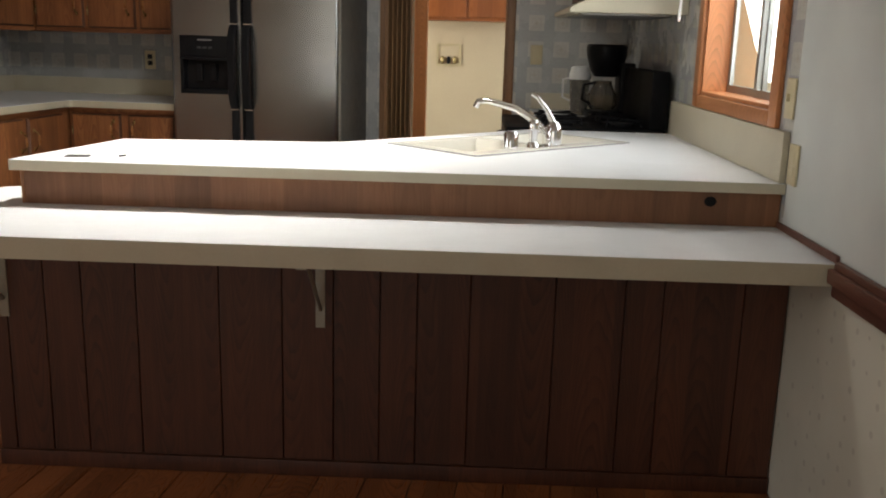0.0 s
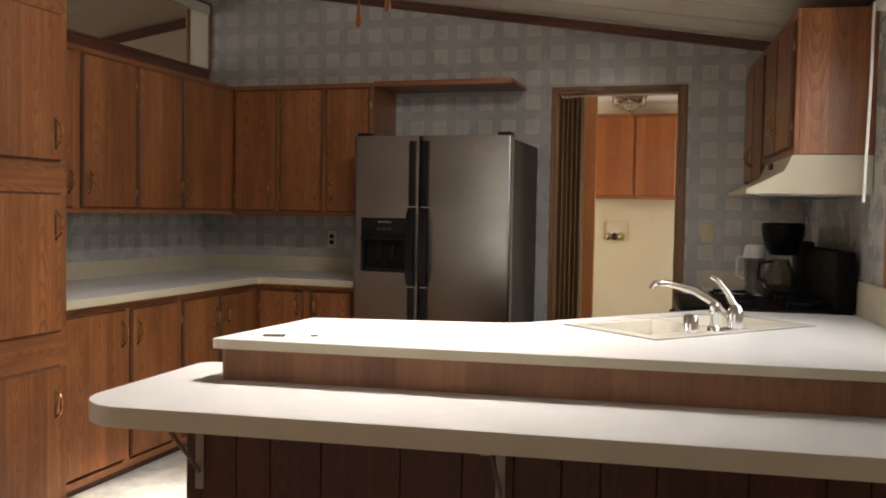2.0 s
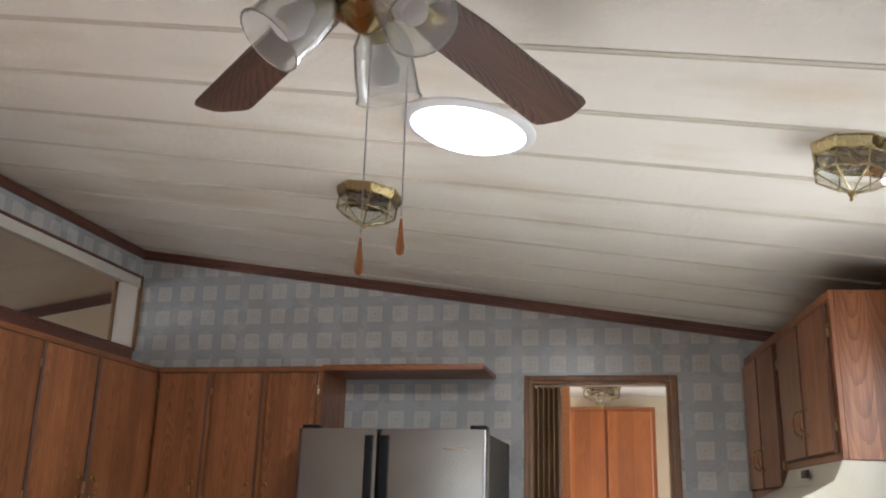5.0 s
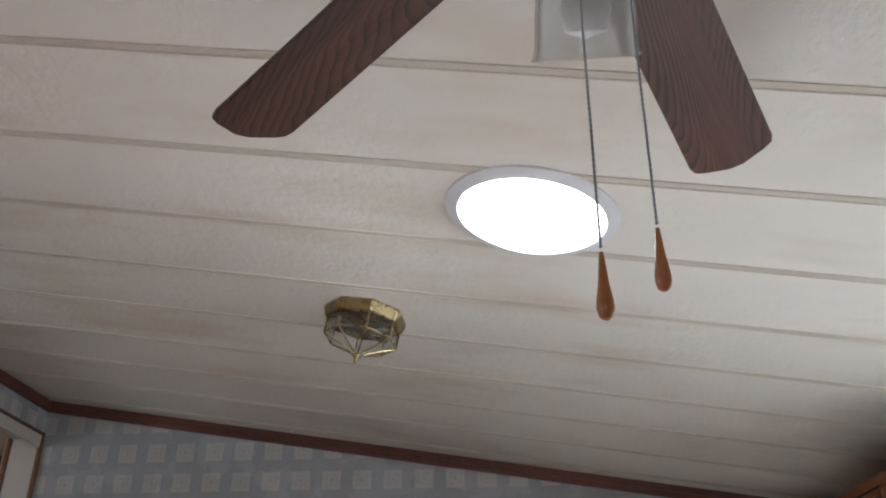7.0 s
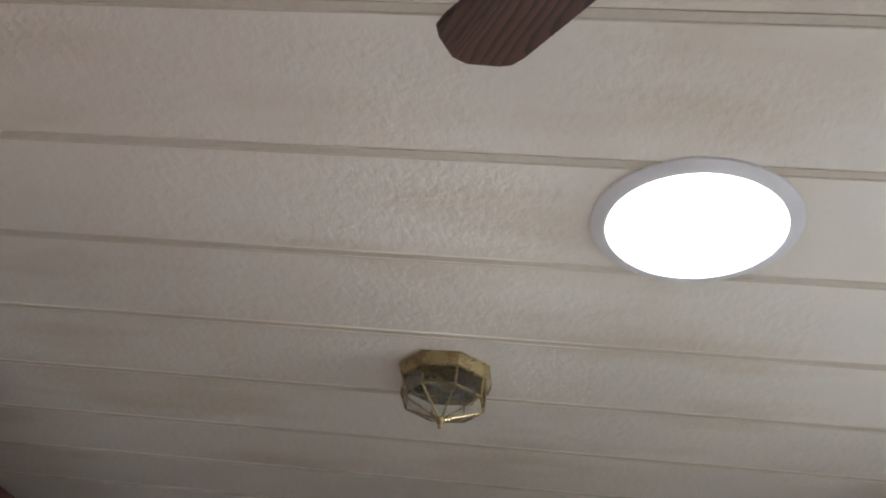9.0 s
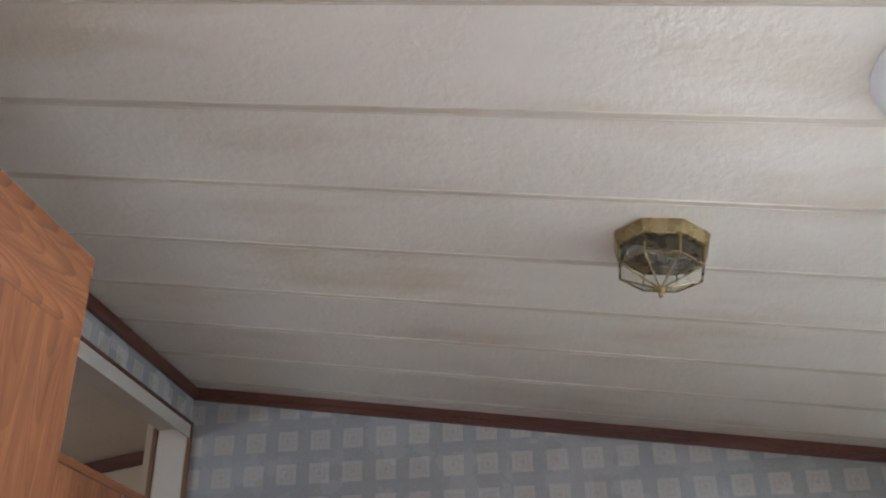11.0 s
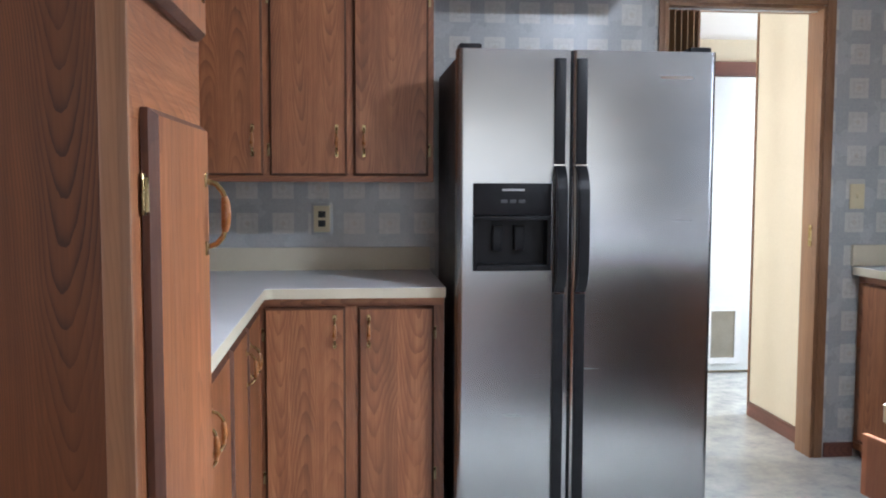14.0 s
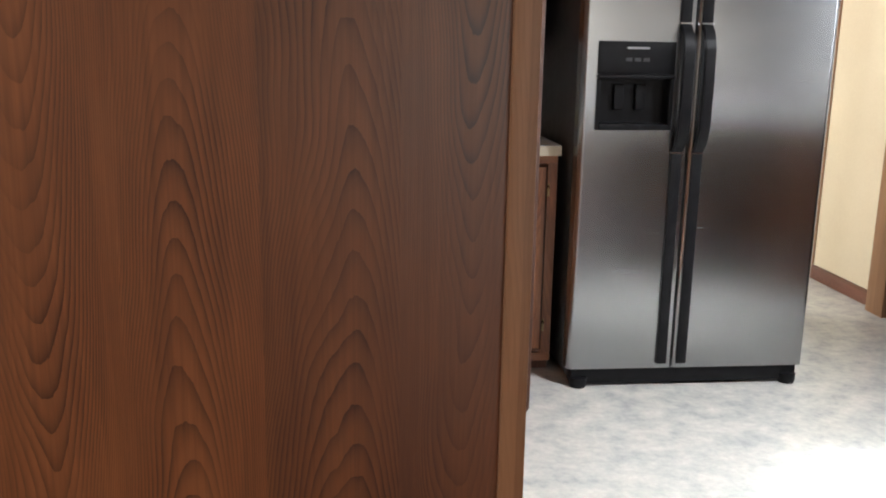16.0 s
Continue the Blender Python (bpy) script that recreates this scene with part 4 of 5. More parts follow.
for bx in (2.17, 2.45):
    for by in (SY0 + 0.19, SY1 - 0.19):
        g = bmesh.new()
        for k in range(4):
            an = k * math.pi / 2 + math.pi / 4
            tube(g, [(0.02 * math.cos(an), 0.02 * math.sin(an), 0.032), (0.11 * math.cos(an), 0.11 * math.sin(an), 0.034), (0.118 * math.cos(an), 0.118 * math.sin(an), 0.002)], 0.005, 6)
        lathe(g, [(0.105, 0.02), (0.112, 0.02), (0.112, 0.028), (0.105, 0.028), (0.105, 0.02)], 20, cap=False)
        ob = part("burner_grate", g, BLACK, st)
        ob.location = (bx, by, 0.925)
        part("burner", lathe(bmesh.new(), [(0.05, 0), (0.05, 0.01), (0.036, 0.018)], 20), BLACK, st).location = (bx, by, 0.9252)

cabinet("base_cabinet", ET @ pose(2.13, YB + 0.03, 0, 0, 0, -90), 0.7, X1 - 2.13 - 0.002, 0, ZC - 0.038,
        [(0.05, 0.34, 0.095, 0.835, 1, 0.745), (0.38, 0.66, 0.095, 0.835, -1, 0.745)],
        "brown oak base cupboard between stove and doorway", "base cabinet", 0, "kitchen base cupboards", toe=0.045)
cc = counter("corner_countertop", rounded([(2.095, 5.158), (X1 - 0.002, 5.158), (X1 - 0.002, YB + 0.03), (2.095, YB + 0.03)], [0.02, 0, 0, 0]), ZC, LAMEDGE,
             "pale laminate counter between the stove and doorway wall")
cc.matrix_world = ET
bsx = part("backsplash", boxed(1.955, 2.5, YB - 0.022, YB - 0.003, ZC + 0.002, ZC + 0.1, bevel=0.003), LAMEDGE, cc)
bsx.matrix_basis = ET.inverted()

# coffee maker on the corner counter
cm = thing("coffee_maker", ET @ pose(2.48, 5.33, ZC) @ Matrix.Scale(1.12, 4), "black plastic drip coffee maker with glass carafe", "coffee maker")
part("base", boxed(-0.1, 0.12, -0.1, 0.1, 0, 0.035, bevel=0.008), BLACK, cm)
part("tower", boxed(0.05, 0.12, -0.09, 0.09, 0.036, 0.27, bevel=0.01), BLACK, cm)
part("brew_head", lathe(bmesh.new(), [(0.055, 0.2), (0.078, 0.23), (0.098, 0.3), (0.1, 0.345), (0.09, 0.355)], 24, (-0.01, 0, 0)), BLACK, cm)
car = part("carafe", lathe(bmesh.new(), [(0.055, 0.04), (0.072, 0.06), (0.07, 0.11), (0.045, 0.16), (0.042, 0.18), (0.04, 0.16), (0.066, 0.11), (0.068, 0.062), (0.052, 0.044)], 24, (-0.02, 0, 0)), DARKGLASS, cm)
part("handle", tube(bmesh.new(), [(-0.062, -0.02, 0.17), (-0.12, -0.05, 0.16), (-0.125, -0.05, 0.09), (-0.085, -0.03, 0.07)], 0.008, 8), BLACK, car)
bl = thing("glass_jug", ET @ pose(2.345, 5.46, ZC), "small glass jug with white lid on the corner counter", "jug")
part("jug", lathe(bmesh.new(), [(0.04, 0.0), (0.048, 0.01), (0.058, 0.2), (0.055, 0.2), (0.045, 0.014), (0.01, 0.012)], 20), DARKGLASS, bl)
part("lid", lathe(bmesh.new(), [(0.06, 0.2), (0.062, 0.23), (0.05, 0.27), (0.02, 0.275)], 20), WHITEP, bl)
part("handle", tube(bmesh.new(), [(-0.05, 0, 0.21), (-0.095, 0, 0.2), (-0.095, 0, 0.1), (-0.052, 0, 0.08)], 0.007, 8), WHITEP, bl)

# ---- peninsula with bar ----
PF, PL, RF = 2.745, 0.338, 2.90
pen = thing("peninsula_cabinet", ET, "dark plank-panelled peninsula base under the bar", "peninsula")
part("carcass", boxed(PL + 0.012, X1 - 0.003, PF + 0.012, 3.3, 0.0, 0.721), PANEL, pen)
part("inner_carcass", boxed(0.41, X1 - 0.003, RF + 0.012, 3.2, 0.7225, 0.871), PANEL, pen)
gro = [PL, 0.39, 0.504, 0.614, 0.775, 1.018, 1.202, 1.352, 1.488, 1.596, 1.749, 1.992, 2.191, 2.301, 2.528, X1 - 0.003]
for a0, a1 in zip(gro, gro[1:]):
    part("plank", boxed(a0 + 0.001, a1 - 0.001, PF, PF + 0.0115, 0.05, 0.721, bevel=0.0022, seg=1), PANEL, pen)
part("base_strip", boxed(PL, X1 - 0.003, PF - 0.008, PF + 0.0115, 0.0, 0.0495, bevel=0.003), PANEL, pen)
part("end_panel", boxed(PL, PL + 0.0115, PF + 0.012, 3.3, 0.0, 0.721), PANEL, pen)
part("riser_board", boxed(0.395, X1 - 0.003, RF - 0.002, RF + 0.0115, 0.7805, 0.883, bevel=0.001, seg=1), RISER, pen, "lighter brown riser board")
part("riser_end", boxed(0.383, 0.3945, RF - 0.002, 3.45, 0.7805, 0.883, bevel=0.001, seg=1), RISER, pen)
part("knot", lathe(bmesh.new(), [(0.021, 0), (0.017, 0.0012), (0.006, 0.0004)], 9), BLACK, pen, "dark knot in the riser board").matrix_basis = pose(2.447, RF - 0.0021, 0.852, 90, 0, 0) @ Matrix.Diagonal((0.9, 0.75, 1, 1))
part("sink_front", boxed(-0.34, 0.34, 0, 0.02, 0.0, 0.871, bevel=0.002), CAB, pen).matrix_basis = pose(1.66, 4.0, 0, 0, 0, 45)
part("side_carcass", boxed(2.06, X1 - 0.002, 3.552, 4.39, 0.0, 0.735), CAB, pen)

bar_outline = rounded([(0.12, 2.438), (X1 - 0.002, 2.438), (X1 - 0.002, RF + 0.1), (0.38, RF + 0.1), (0.38, 3.2), (0.17, 3.2)], [0.16, 0, 0, 0, 0, 0.06], 10)
bar = thing("bar_counter", ET, "low white laminate breakfast bar with rounded corner", "bar counter")
part("edge_band", extrude_outline(bmesh.new(), bar_outline, 0.7225, 0.7785), LAMEDGE, bar, "cream laminate edge")
part("surface", extrude_outline(bmesh.new(), [(1.4 + (x - 1.4) * 0.999, 2.6 + (y - 2.6) * 0.999) for x, y in bar_outline], 0.7785, 0.78), LAMINATE, bar)
for bx in (0.385, 1.315):
    br = thing("bar_bracket", ET @ pose(bx, PF, 0), "pale metal bracket propping the bar top", "bracket", "bar brackets")
    part("wall_leg", boxed(-0.014, 0.014, -0.005, -0.0005, 0.47, 0.721, bevel=0.001, seg=1), BRACKET, br)
    part("top_leg", boxed(-0.014, 0.014, -0.3, -0.0055, 0.7165, 0.7215, bevel=0.001, seg=1), BRACKET, br)
    part("brace", tube(bmesh.new(), [(0, -0.008, 0.525), (0, -0.03, 0.548), (0, -0.2, 0.702), (0, -0.225, 0.7145)], 0.0065, 6), BRACKET, br)

# upper counter with the corner sink: outline around a real hole
top_outline = rounded([(0.355, 2.87), (X1 - 0.002, 2.87), (X1 - 0.002, 4.395), (2.0, 4.395), (1.24, 3.61), (0.465, 3.51)], [0.015, 0, 0, 0.05, 0.3, 0.01], 6)
SC, SA = Vector((1.90, 3.763)), 45
SL, SW = 0.43, 0.225         # half length along the diagonal, half width
ca, sa = math.cos(radians(SA)), math.sin(radians(SA))


def sink_xy(u, v):
    return (SC.x + u * ca - v * sa, SC.y + u * sa + v * ca)


def holed_slab(outline, hole, z0, z1):
    bm = bmesh.new()
    layers = []
    for z in (z0, z1):
        o = [bm.verts.new((x, y, z)) for x, y in outline]
        h = [bm.verts.new((x, y, z)) for x, y in hole]
        eo = [bm.edges.new((o[i], o[(i + 1) % len(o)])) for i in range(len(o))]
        eh = [bm.edges.new((h[i], h[(i + 1) % len(h)])) for i in range(len(h))]
        bmesh.ops.triangle_fill(bm, use_beauty=True, use_dissolve=False, edges=eo + eh)
        layers.append((o, h))
    for lo, hi in zip(layers[0], layers[1]):
        for i in range(len(lo)):
            j = (i + 1) % len(lo)
            bm.faces.new((lo[i], lo[j], hi[j], hi[i]))
    return bm


hole = [sink_xy(u, v) for u, v in ((-SL + 0.02, -SW + 0.02), (SL - 0.02, -SW + 0.02), (SL - 0.02, SW - 0.02), (-SL + 0.02, SW - 0.02))]
ct = thing("peninsula_countertop", ET, "white laminate peninsula counter with cream edge and corner sink cutout", "countertop")
part("edge_band", holed_slab(top_outline, hole, ZC - 0.026, ZC + 0.0035), LAMEDGE, ct, "cream laminate edge", smooth=False)
inner = [(1.5 + (x - 1.5) * 0.9985, 3.3 + (y - 3.3) * 0.9985) for x, y in top_outline]
part("surface", holed_slab(inner, hole, ZC + 0.0035, ZC + 0.005), LAMINATE, ct, smooth=False)
part("backsplash", boxed(X1 - 0.022, X1 - 0.002, 2.88, 4.395, ZC + 0.005, WZ0 - 0.052, bevel=0.003), LAMEDGE, ct)

sk = thing("kitchen_sink", ET @ pose(SC.x, SC.y, ZC + 0.005, 0, 0, SA), "cream enamel double-bowl sink set diagonally in the counter", "sink")
rim = bmesh.new()
inn = 0.035
bowls = [(-SL + inn, -0.015), (0.015, SL - inn)]
vb0, vb1 = -SW + 0.075, SW - inn
box(rim, -SL, SL, -SW, vb0, 0, 0.006, bevel=0.002, seg=1)
box(rim, -SL, SL, vb1, SW, 0, 0.006, bevel=0.002, seg=1)
for a0, a1 in ((-SL, bowls[0][0]), (bowls[0][1], bowls[1][0]), (bowls[1][1], SL)):
    box(rim, a0, a1, vb0, vb1, 0, 0.006)
part("rim", rim, SINKM, sk)
part("rim_edge", wall_pieces([(-SL - 0.009, SL + 0.009, -SW - 0.009, -SW - 0.0005, 0, 0.0045), (-SL - 0.009, SL + 0.009, SW + 0.0005, SW + 0.009, 0, 0.0045),
                              (-SL - 0.009, -SL - 0.0005, -SW, SW, 0, 0.0045), (SL + 0.0005, SL + 0.009, -SW, SW, 0, 0.0045)], GREYFRAME), GREYFRAME, sk, "thin grey steel rim")
for a0, a1 in bowls:
    b0 = bmesh.new()
    ring = lambda e, z: [b0.verts.new(p) for p in ((a0 + e, vb0 + e, z), (a1 - e, vb0 + e, z), (a1 - e, vb1 - e, z), (a0 + e, vb1 - e, z))]
    rs = [ring(0.0, 0.004), ring(0.004, -0.02), ring(0.018, -0.14), ring(0.05, -0.16)]
    for p, q in zip(rs, rs[1:]):
        for i in range(4):
            b0.faces.new((p[i], p[(i + 1) % 4], q[(i + 1) % 4], q[i]))
    b0.faces.new(rs[-1])
    part("bowl", b0, SINKM, sk)
    part("drain", lathe(bmesh.new(), [(0.04, -0.159), (0.04, -0.156), (0.02, -0.158)], 20, ((a0 + a1) / 2, (vb0 + vb1) / 2, 0)), CHROME, sk)

# faucet on the sink's near ledge
fa = thing("kitchen_faucet", ET @ pose(2.045, 3.645, ZC + 0.0115), "chrome single-lever kitchen faucet at the corner sink", "faucet")
part("deck_plate", boxed(-0.11, 0.03, -0.03, 0.03, 0, 0.006, bevel=0.002), CHROME, fa).matrix_basis = pose(0, 0, 0, 0, 0, 45)
part("body", lathe(bmesh.new(), [(0.03, 0.006), (0.03, 0.05), (0.027, 0.075), (0.018, 0.09), (0.006, 0.094)], 20), CHROME, fa)
part("spout", tube(bmesh.new(), [(-0.02, 0.0, 0.04), (-0.07, 0.02, 0.09), (-0.14, 0.045, 0.132), (-0.245, 0.085, 0.155), (-0.285, 0.1, 0.153), (-0.295, 0.103, 0.13)], 0.012, 12, [0.014, 0.015, 0.014, 0.012, 0.012, 0.013]), CHROME, fa)
part("lever", tube(bmesh.new(), [(0, 0, 0.08), (-0.03, 0.01, 0.135), (-0.065, 0.02, 0.178), (-0.085, 0.028, 0.19)], 0.009, 10, [0.014, 0.011, 0.009, 0.01]), CHROME, fa)
sp = thing("sink_sprayer", ET @ pose(1.965, 3.585, ZC + 0.0115), "chrome hose sprayer beside the faucet", "sprayer")
part("collar", lathe(bmesh.new(), [(0.024, 0), (0.022, 0.012), (0.016, 0.02)], 18), CHROME, sp)
part("nozzle", lathe(bmesh.new(), [(0.014, 0.0205), (0.016, 0.06), (0.018, 0.09), (0.014, 0.1)], 18), CHROME, sp)
cup = thing("air_gap_cap", ET @ pose(1.88, 3.505, ZC + 0.0115), "short chrome air gap cap on the sink ledge", "sink cap")
part("cap", lathe(bmesh.new(), [(0.026, 0), (0.026, 0.055), (0.022, 0.062)], 20), CHROME, cup)
cd = thing("dark_card", ET @ pose(0.52, 2.995, ZC + 0.0055, 0, 0, 12), "small dark card lying on the counter", "card")
part("card", boxed(-0.035, 0.035, -0.02, 0.02, 0, 0.002), BLACK, cd)
sc = thing("paper_scrap", ET @ pose(0.65, 3.02, ZC + 0.0055, 0, 0, 60), "tiny dark crumb on the counter", "scrap")
part("scrap", boxed(-0.012, 0.012, -0.004, 0.004, 0, 0.004, bevel=0.001), BLACK, sc)

# ---- fridge ----
fx0, fx1, fyf, fh = 0.0, 0.94, 5.0, 1.765
fr = thing("refrigerator", pose(0, 0, 0), "stainless side-by-side refrigerator with black dispenser and handles", "refrigerator")
part("body", boxed(fx0 + 0.012, fx1 - 0.012, fyf + 0.07, 5.79, 0.03, fh - 0.012, bevel=0.006), DARKSIDE, fr, "dark grey textured sides")


def fridge_door(x0, x1, cut=None):
    z0, z1 = 0.075, fh
    bm = boxed(x0, x1, fyf, fyf + 0.065, z0, z1)
    es = [e for e in bm.edges if abs(e.verts[0].co.z - e.verts[1].co.z) > 1 and e.verts[0].co.y < fyf + 0.01]
    bmesh.ops.bevel(bm, geom=es, offset=0.022, segments=6, affect='EDGES', profile=0.5)
    return bm


gapx = 0.405
dl, dr = 0.056, 0.338
dz0, dz1 = 0.983, 1.295
ld = part("freezer_door", boxed(fx0 + 0.0225, dl, fyf, fyf + 0.065, 0.075, fh, bevel=0), STEEL, fr, smooth=False)
bm = boxed(dl, gapx - 0.003, fyf, fyf + 0.065, 0.075, dz0)
box(bm, dl, gapx - 0.003, fyf, fyf + 0.065, dz1, fh)
box(bm, dr, gapx - 0.003, fyf, fyf + 0.065, dz0, dz1)
tube(bm, [(fx0 + 0.0225, fyf + 0.0225, 0.075), (fx0 + 0.0225, fyf + 0.0225, fh)], 0.0225, 28)
box(bm, fx0, fx0 + 0.0225, fyf + 0.0225, fyf + 0.065, 0.075, fh)
part("door_skin", bm, STEEL, ld)
part("fridge_door", fridge_door(gapx + 0.003, fx1), STEEL, fr)
# dispenser
part("dispenser_panel", boxed(dl, dr, fyf - 0.006, fyf + 0.02, dz1 - 0.115, dz1, bevel=0.004), BLACK, ld, "black dispenser control panel")
part("dispenser_cheek", boxed(dl, dl + 0.014, fyf - 0.006, fyf + 0.06, dz0, dz1 - 0.116, bevel=0.002), BLACK, ld)
part("dispenser_cheek", boxed(dr - 0.014, dr, fyf - 0.006, fyf + 0.06, dz0, dz1 - 0.116, bevel=0.002), BLACK, ld)
part("dispenser_tray", boxed(dl + 0.0145, dr - 0.0145, fyf - 0.012, fyf + 0.06, dz0, dz0 + 0.022, bevel=0.003), BLACK, ld)
part("dispenser_recess", boxed(dl + 0.0145, dr - 0.0145, fyf + 0.056, fyf + 0.064, dz0 + 0.0225, dz1 - 0.116), BLACK, ld)
part("dispenser_visor", boxed(dl + 0.002, dr - 0.002, fyf - 0.02, fyf - 0.0065, dz1 - 0.13, dz1 - 0.116, bevel=0.003), BLACK, ld)
for x in (0.15, 0.23):
    part("paddle", boxed(x - 0.018, x + 0.018, fyf + 0.03, fyf + 0.05, dz0 + 0.07, dz0 + 0.16, bevel=0.005), BLACK, ld)
for i in range(3):
    part("button", boxed(0.155 + i * 0.032, 0.178 + i * 0.032, fyf - 0.0085, fyf - 0.0062, dz1 - 0.07, dz1 - 0.058, bevel=0.0008, seg=1), DARKSIDE, ld)
part("name_bar", boxed(0.16, 0.24, fyf - 0.0075, fyf - 0.0062, dz1 - 0.027, dz1 - 0.02), GREYFRAME, ld)
part("name_bar", boxed(0.73, 0.85, fyf - 0.0015, fyf - 0.0002, 1.668, 1.678), CHROME, fr)
for x, s in ((0.365, -1), (0.443, 1)):
    h1 = bmesh.new()
    box(h1, x - 0.02, x + 0.02, fyf - 0.012, fyf - 0.0005, 1.362, 1.735, bevel=0.004)
    part("handle_strip", boxed(x - 0.02, x + 0.02, fyf - 0.012, fyf - 0.0005, 0.095, 0.9, bevel=0.004), BLACK, fr)
    hs = part("handle_strip", h1, BLACK, fr)
    g = bmesh.new()
    pts = [(x, 0, 0.905), (x, -0.03, 0.935), (x, -0.048, 0.99), (x, -0.052, 1.13), (x, -0.048, 1.27), (x, -0.03, 1.328), (x, 0, 1.357)]
    prev = None
    for (px, py, pz) in pts:
        r = [g.verts.new((px + dx, fyf + py + dy, pz)) for dx, dy in ((-0.021, -0.014), (0.021, -0.014), (0.021, 0.004), (-0.021, 0.004))]
        if prev:
            for i in range(4):
                g.faces.new((prev[i], prev[(i + 1) % 4], r[(i + 1) % 4], r[i]))
        else:
            g.faces.new(r[::-1])
        prev = r
    g.faces.new(prev)
    bmesh.ops.bevel(g, geom=[e for e in g.edges if abs(e.verts[0].co.z - e.verts[1].co.z) > 0.01], offset=0.005, segments=2, affect='EDGES')
    part("handle", g, BLACK, fr)
    for z in (0.9025, 1.3595):
        part("handle_band", boxed(x - 0.0215, x + 0.0215, fyf - 0.014, fyf - 0.0006, z - 0.0024, z + 0.0024), CHROME, fr)
gb = boxed(fx0 + 0.02, fx1 - 0.02, fyf + 0.012, fyf + 0.08, 0.012, 0.073, bevel=0.004)
part("base_grille", gb, BLACK, fr)
for x in (fx0 + 0.05, fx1 - 0.05):
    part("foot", lathe(bmesh.new(), [(0.03, 0.0), (0.034, 0.01), (0.034, 0.04)], 16, (x, fyf + 0.02, 0)), BLACK, fr)
    part("hinge_cap", boxed(x - 0.04, x + 0.04, fyf + 0.03, fyf + 0.11, fh + 0.0005, fh + 0.022, bevel=0.007), BLACK, fr)

# ---- ceiling fixtures ----


def octagon_lamp(m, label):
    """Flush brass and bevelled-glass lamp; hangs below its own origin."""
    ob = thing("ceiling_lamp", m, label, "ceiling lamp", "brass ceiling lamps")
    part("brass_base", lathe(bmesh.new(), [(0.135, 0.0), (0.138, -0.012), (0.128, -0.042), (0.122, -0.045), (0.1, -0.04)], 8), BRASS, ob, smooth=False)
    ang = [2 * math.pi * k / 8 for k in range(8)]
    P = lambda r, z, k: Vector((r * math.cos(ang[k % 8]), r * math.sin(ang[k % 8]), z))
    for k in range(8):
        g = bmesh.new()
        q = [P(0.117, -0.046, k), P(0.117, -0.046, k + 1), P(0.117, -0.098, k + 1), P(0.117, -0.098, k)]
        vs = [g.verts.new(p) for p in q] + [g.verts.new(p * 0.975) for p in q]
        for a in ((0, 1, 2, 3), (7, 6, 5, 4), (0, 4, 5, 1), (1, 5, 6, 2), (2, 6, 7, 3), (3, 7, 4, 0)):
            g.faces.new([vs[i] for i in a])
        part("glass_pane", g, GLASS, ob, smooth=False)
        g = bmesh.new()
        q = [P(0.117, -0.1, k), P(0.117, -0.1, k + 1), Vector((0, 0, -0.15))]
        vs = [g.verts.new(p) for p in q] + [g.verts.new(p * 0.975) for p in q]
        for a in ((0, 1, 2), (5, 4, 3), (0, 3, 4, 1), (1, 4, 5, 2), (2, 5, 3, 0)):
            g.faces.new([vs[i] for i in a])
        part("glass_facet", g, GLASS, ob, smooth=False)
        c0 = bmesh.new()
        tube(c0, [P(0.119, -0.044, k), P(0.119, -0.099, k)], 0.003, 6)
        tube(c0, [P(0.119, -0.099, k), P(0.119, -0.099, k + 1)], 0.003, 6)
        tube(c0, [P(0.119, -0.099, k), Vector((0, 0, -0.152))], 0.003, 6)
        part("came", c0, BRASS, ob)
    part("finial", lathe(bmesh.new(), [(0.004, -0.145), (0.014, -0.15), (0.012, -0.158), (0.005, -0.165), (0.007, -0.172), (0.002, -0.178)], 14), BRASS, ob)
    for s in (-1, 1):
        part("bulb", lathe(bmesh.new(), [(0.012, 0), (0.013, 0.02), (0.026, 0.05), (0.022, 0.07), (0.006, 0.08)], 14), DARKGLASS, ob).matrix_basis = pose(s * 0.015, 0, -0.06, 0, s * 90, 0)
    return ob


octagon_lamp(pose(0.605, 4.075, ceil_z(0.605), 0, SLOPE, 20), "aged brass and glass octagonal ceiling lamp over the kitchen")
octagon_lamp(pose(2.25, 3.25, ceil_z(2.25), 0, SLOPE, 10) @ Matrix.Scale(0.87, 4), "aged brass and glass octagonal ceiling lamp over the sink")
octagon_lamp(pose(1.38, 6.95, 2.25, 0, 0, 12), "brass and glass octagonal ceiling lamp in the laundry")

sl = thing("skylight", pose(SUN_X, SUN_Y, ceil_z(SUN_X), 0, SLOPE, 0), "round tubular skylight with white ring, glowing with daylight", "skylight")
part("trim_ring", lathe(bmesh.new(), [(0.178, -0.006), (0.182, -0.016), (0.2, -0.014), (0.212, -0.006), (0.212, 0.0), (0.178, 0.0)], 64, cap=False), WHITEP, sl, "white plastic trim ring")
part("diffuser", lathe(bmesh.new(), [(0.178, -0.004), (0.174, -0.02), (0.15, -0.034), (0.08, -0.042), (0.01, -0.044)], 64), SKYGLOW, sl, "white glowing diffuser")
sh = boxed(SUN_X - R - 0.02, SUN_X + R + 0.02, SUN_Y - R - 0.02, SUN_Y + R + 0.02, ceil_z(SUN_X) + 0.07, ceil_z(SUN_X) + 0.2)
structure("skylight_shaft", sh, WHITEP, "white skylight shaft above the ceiling", "ceiling")

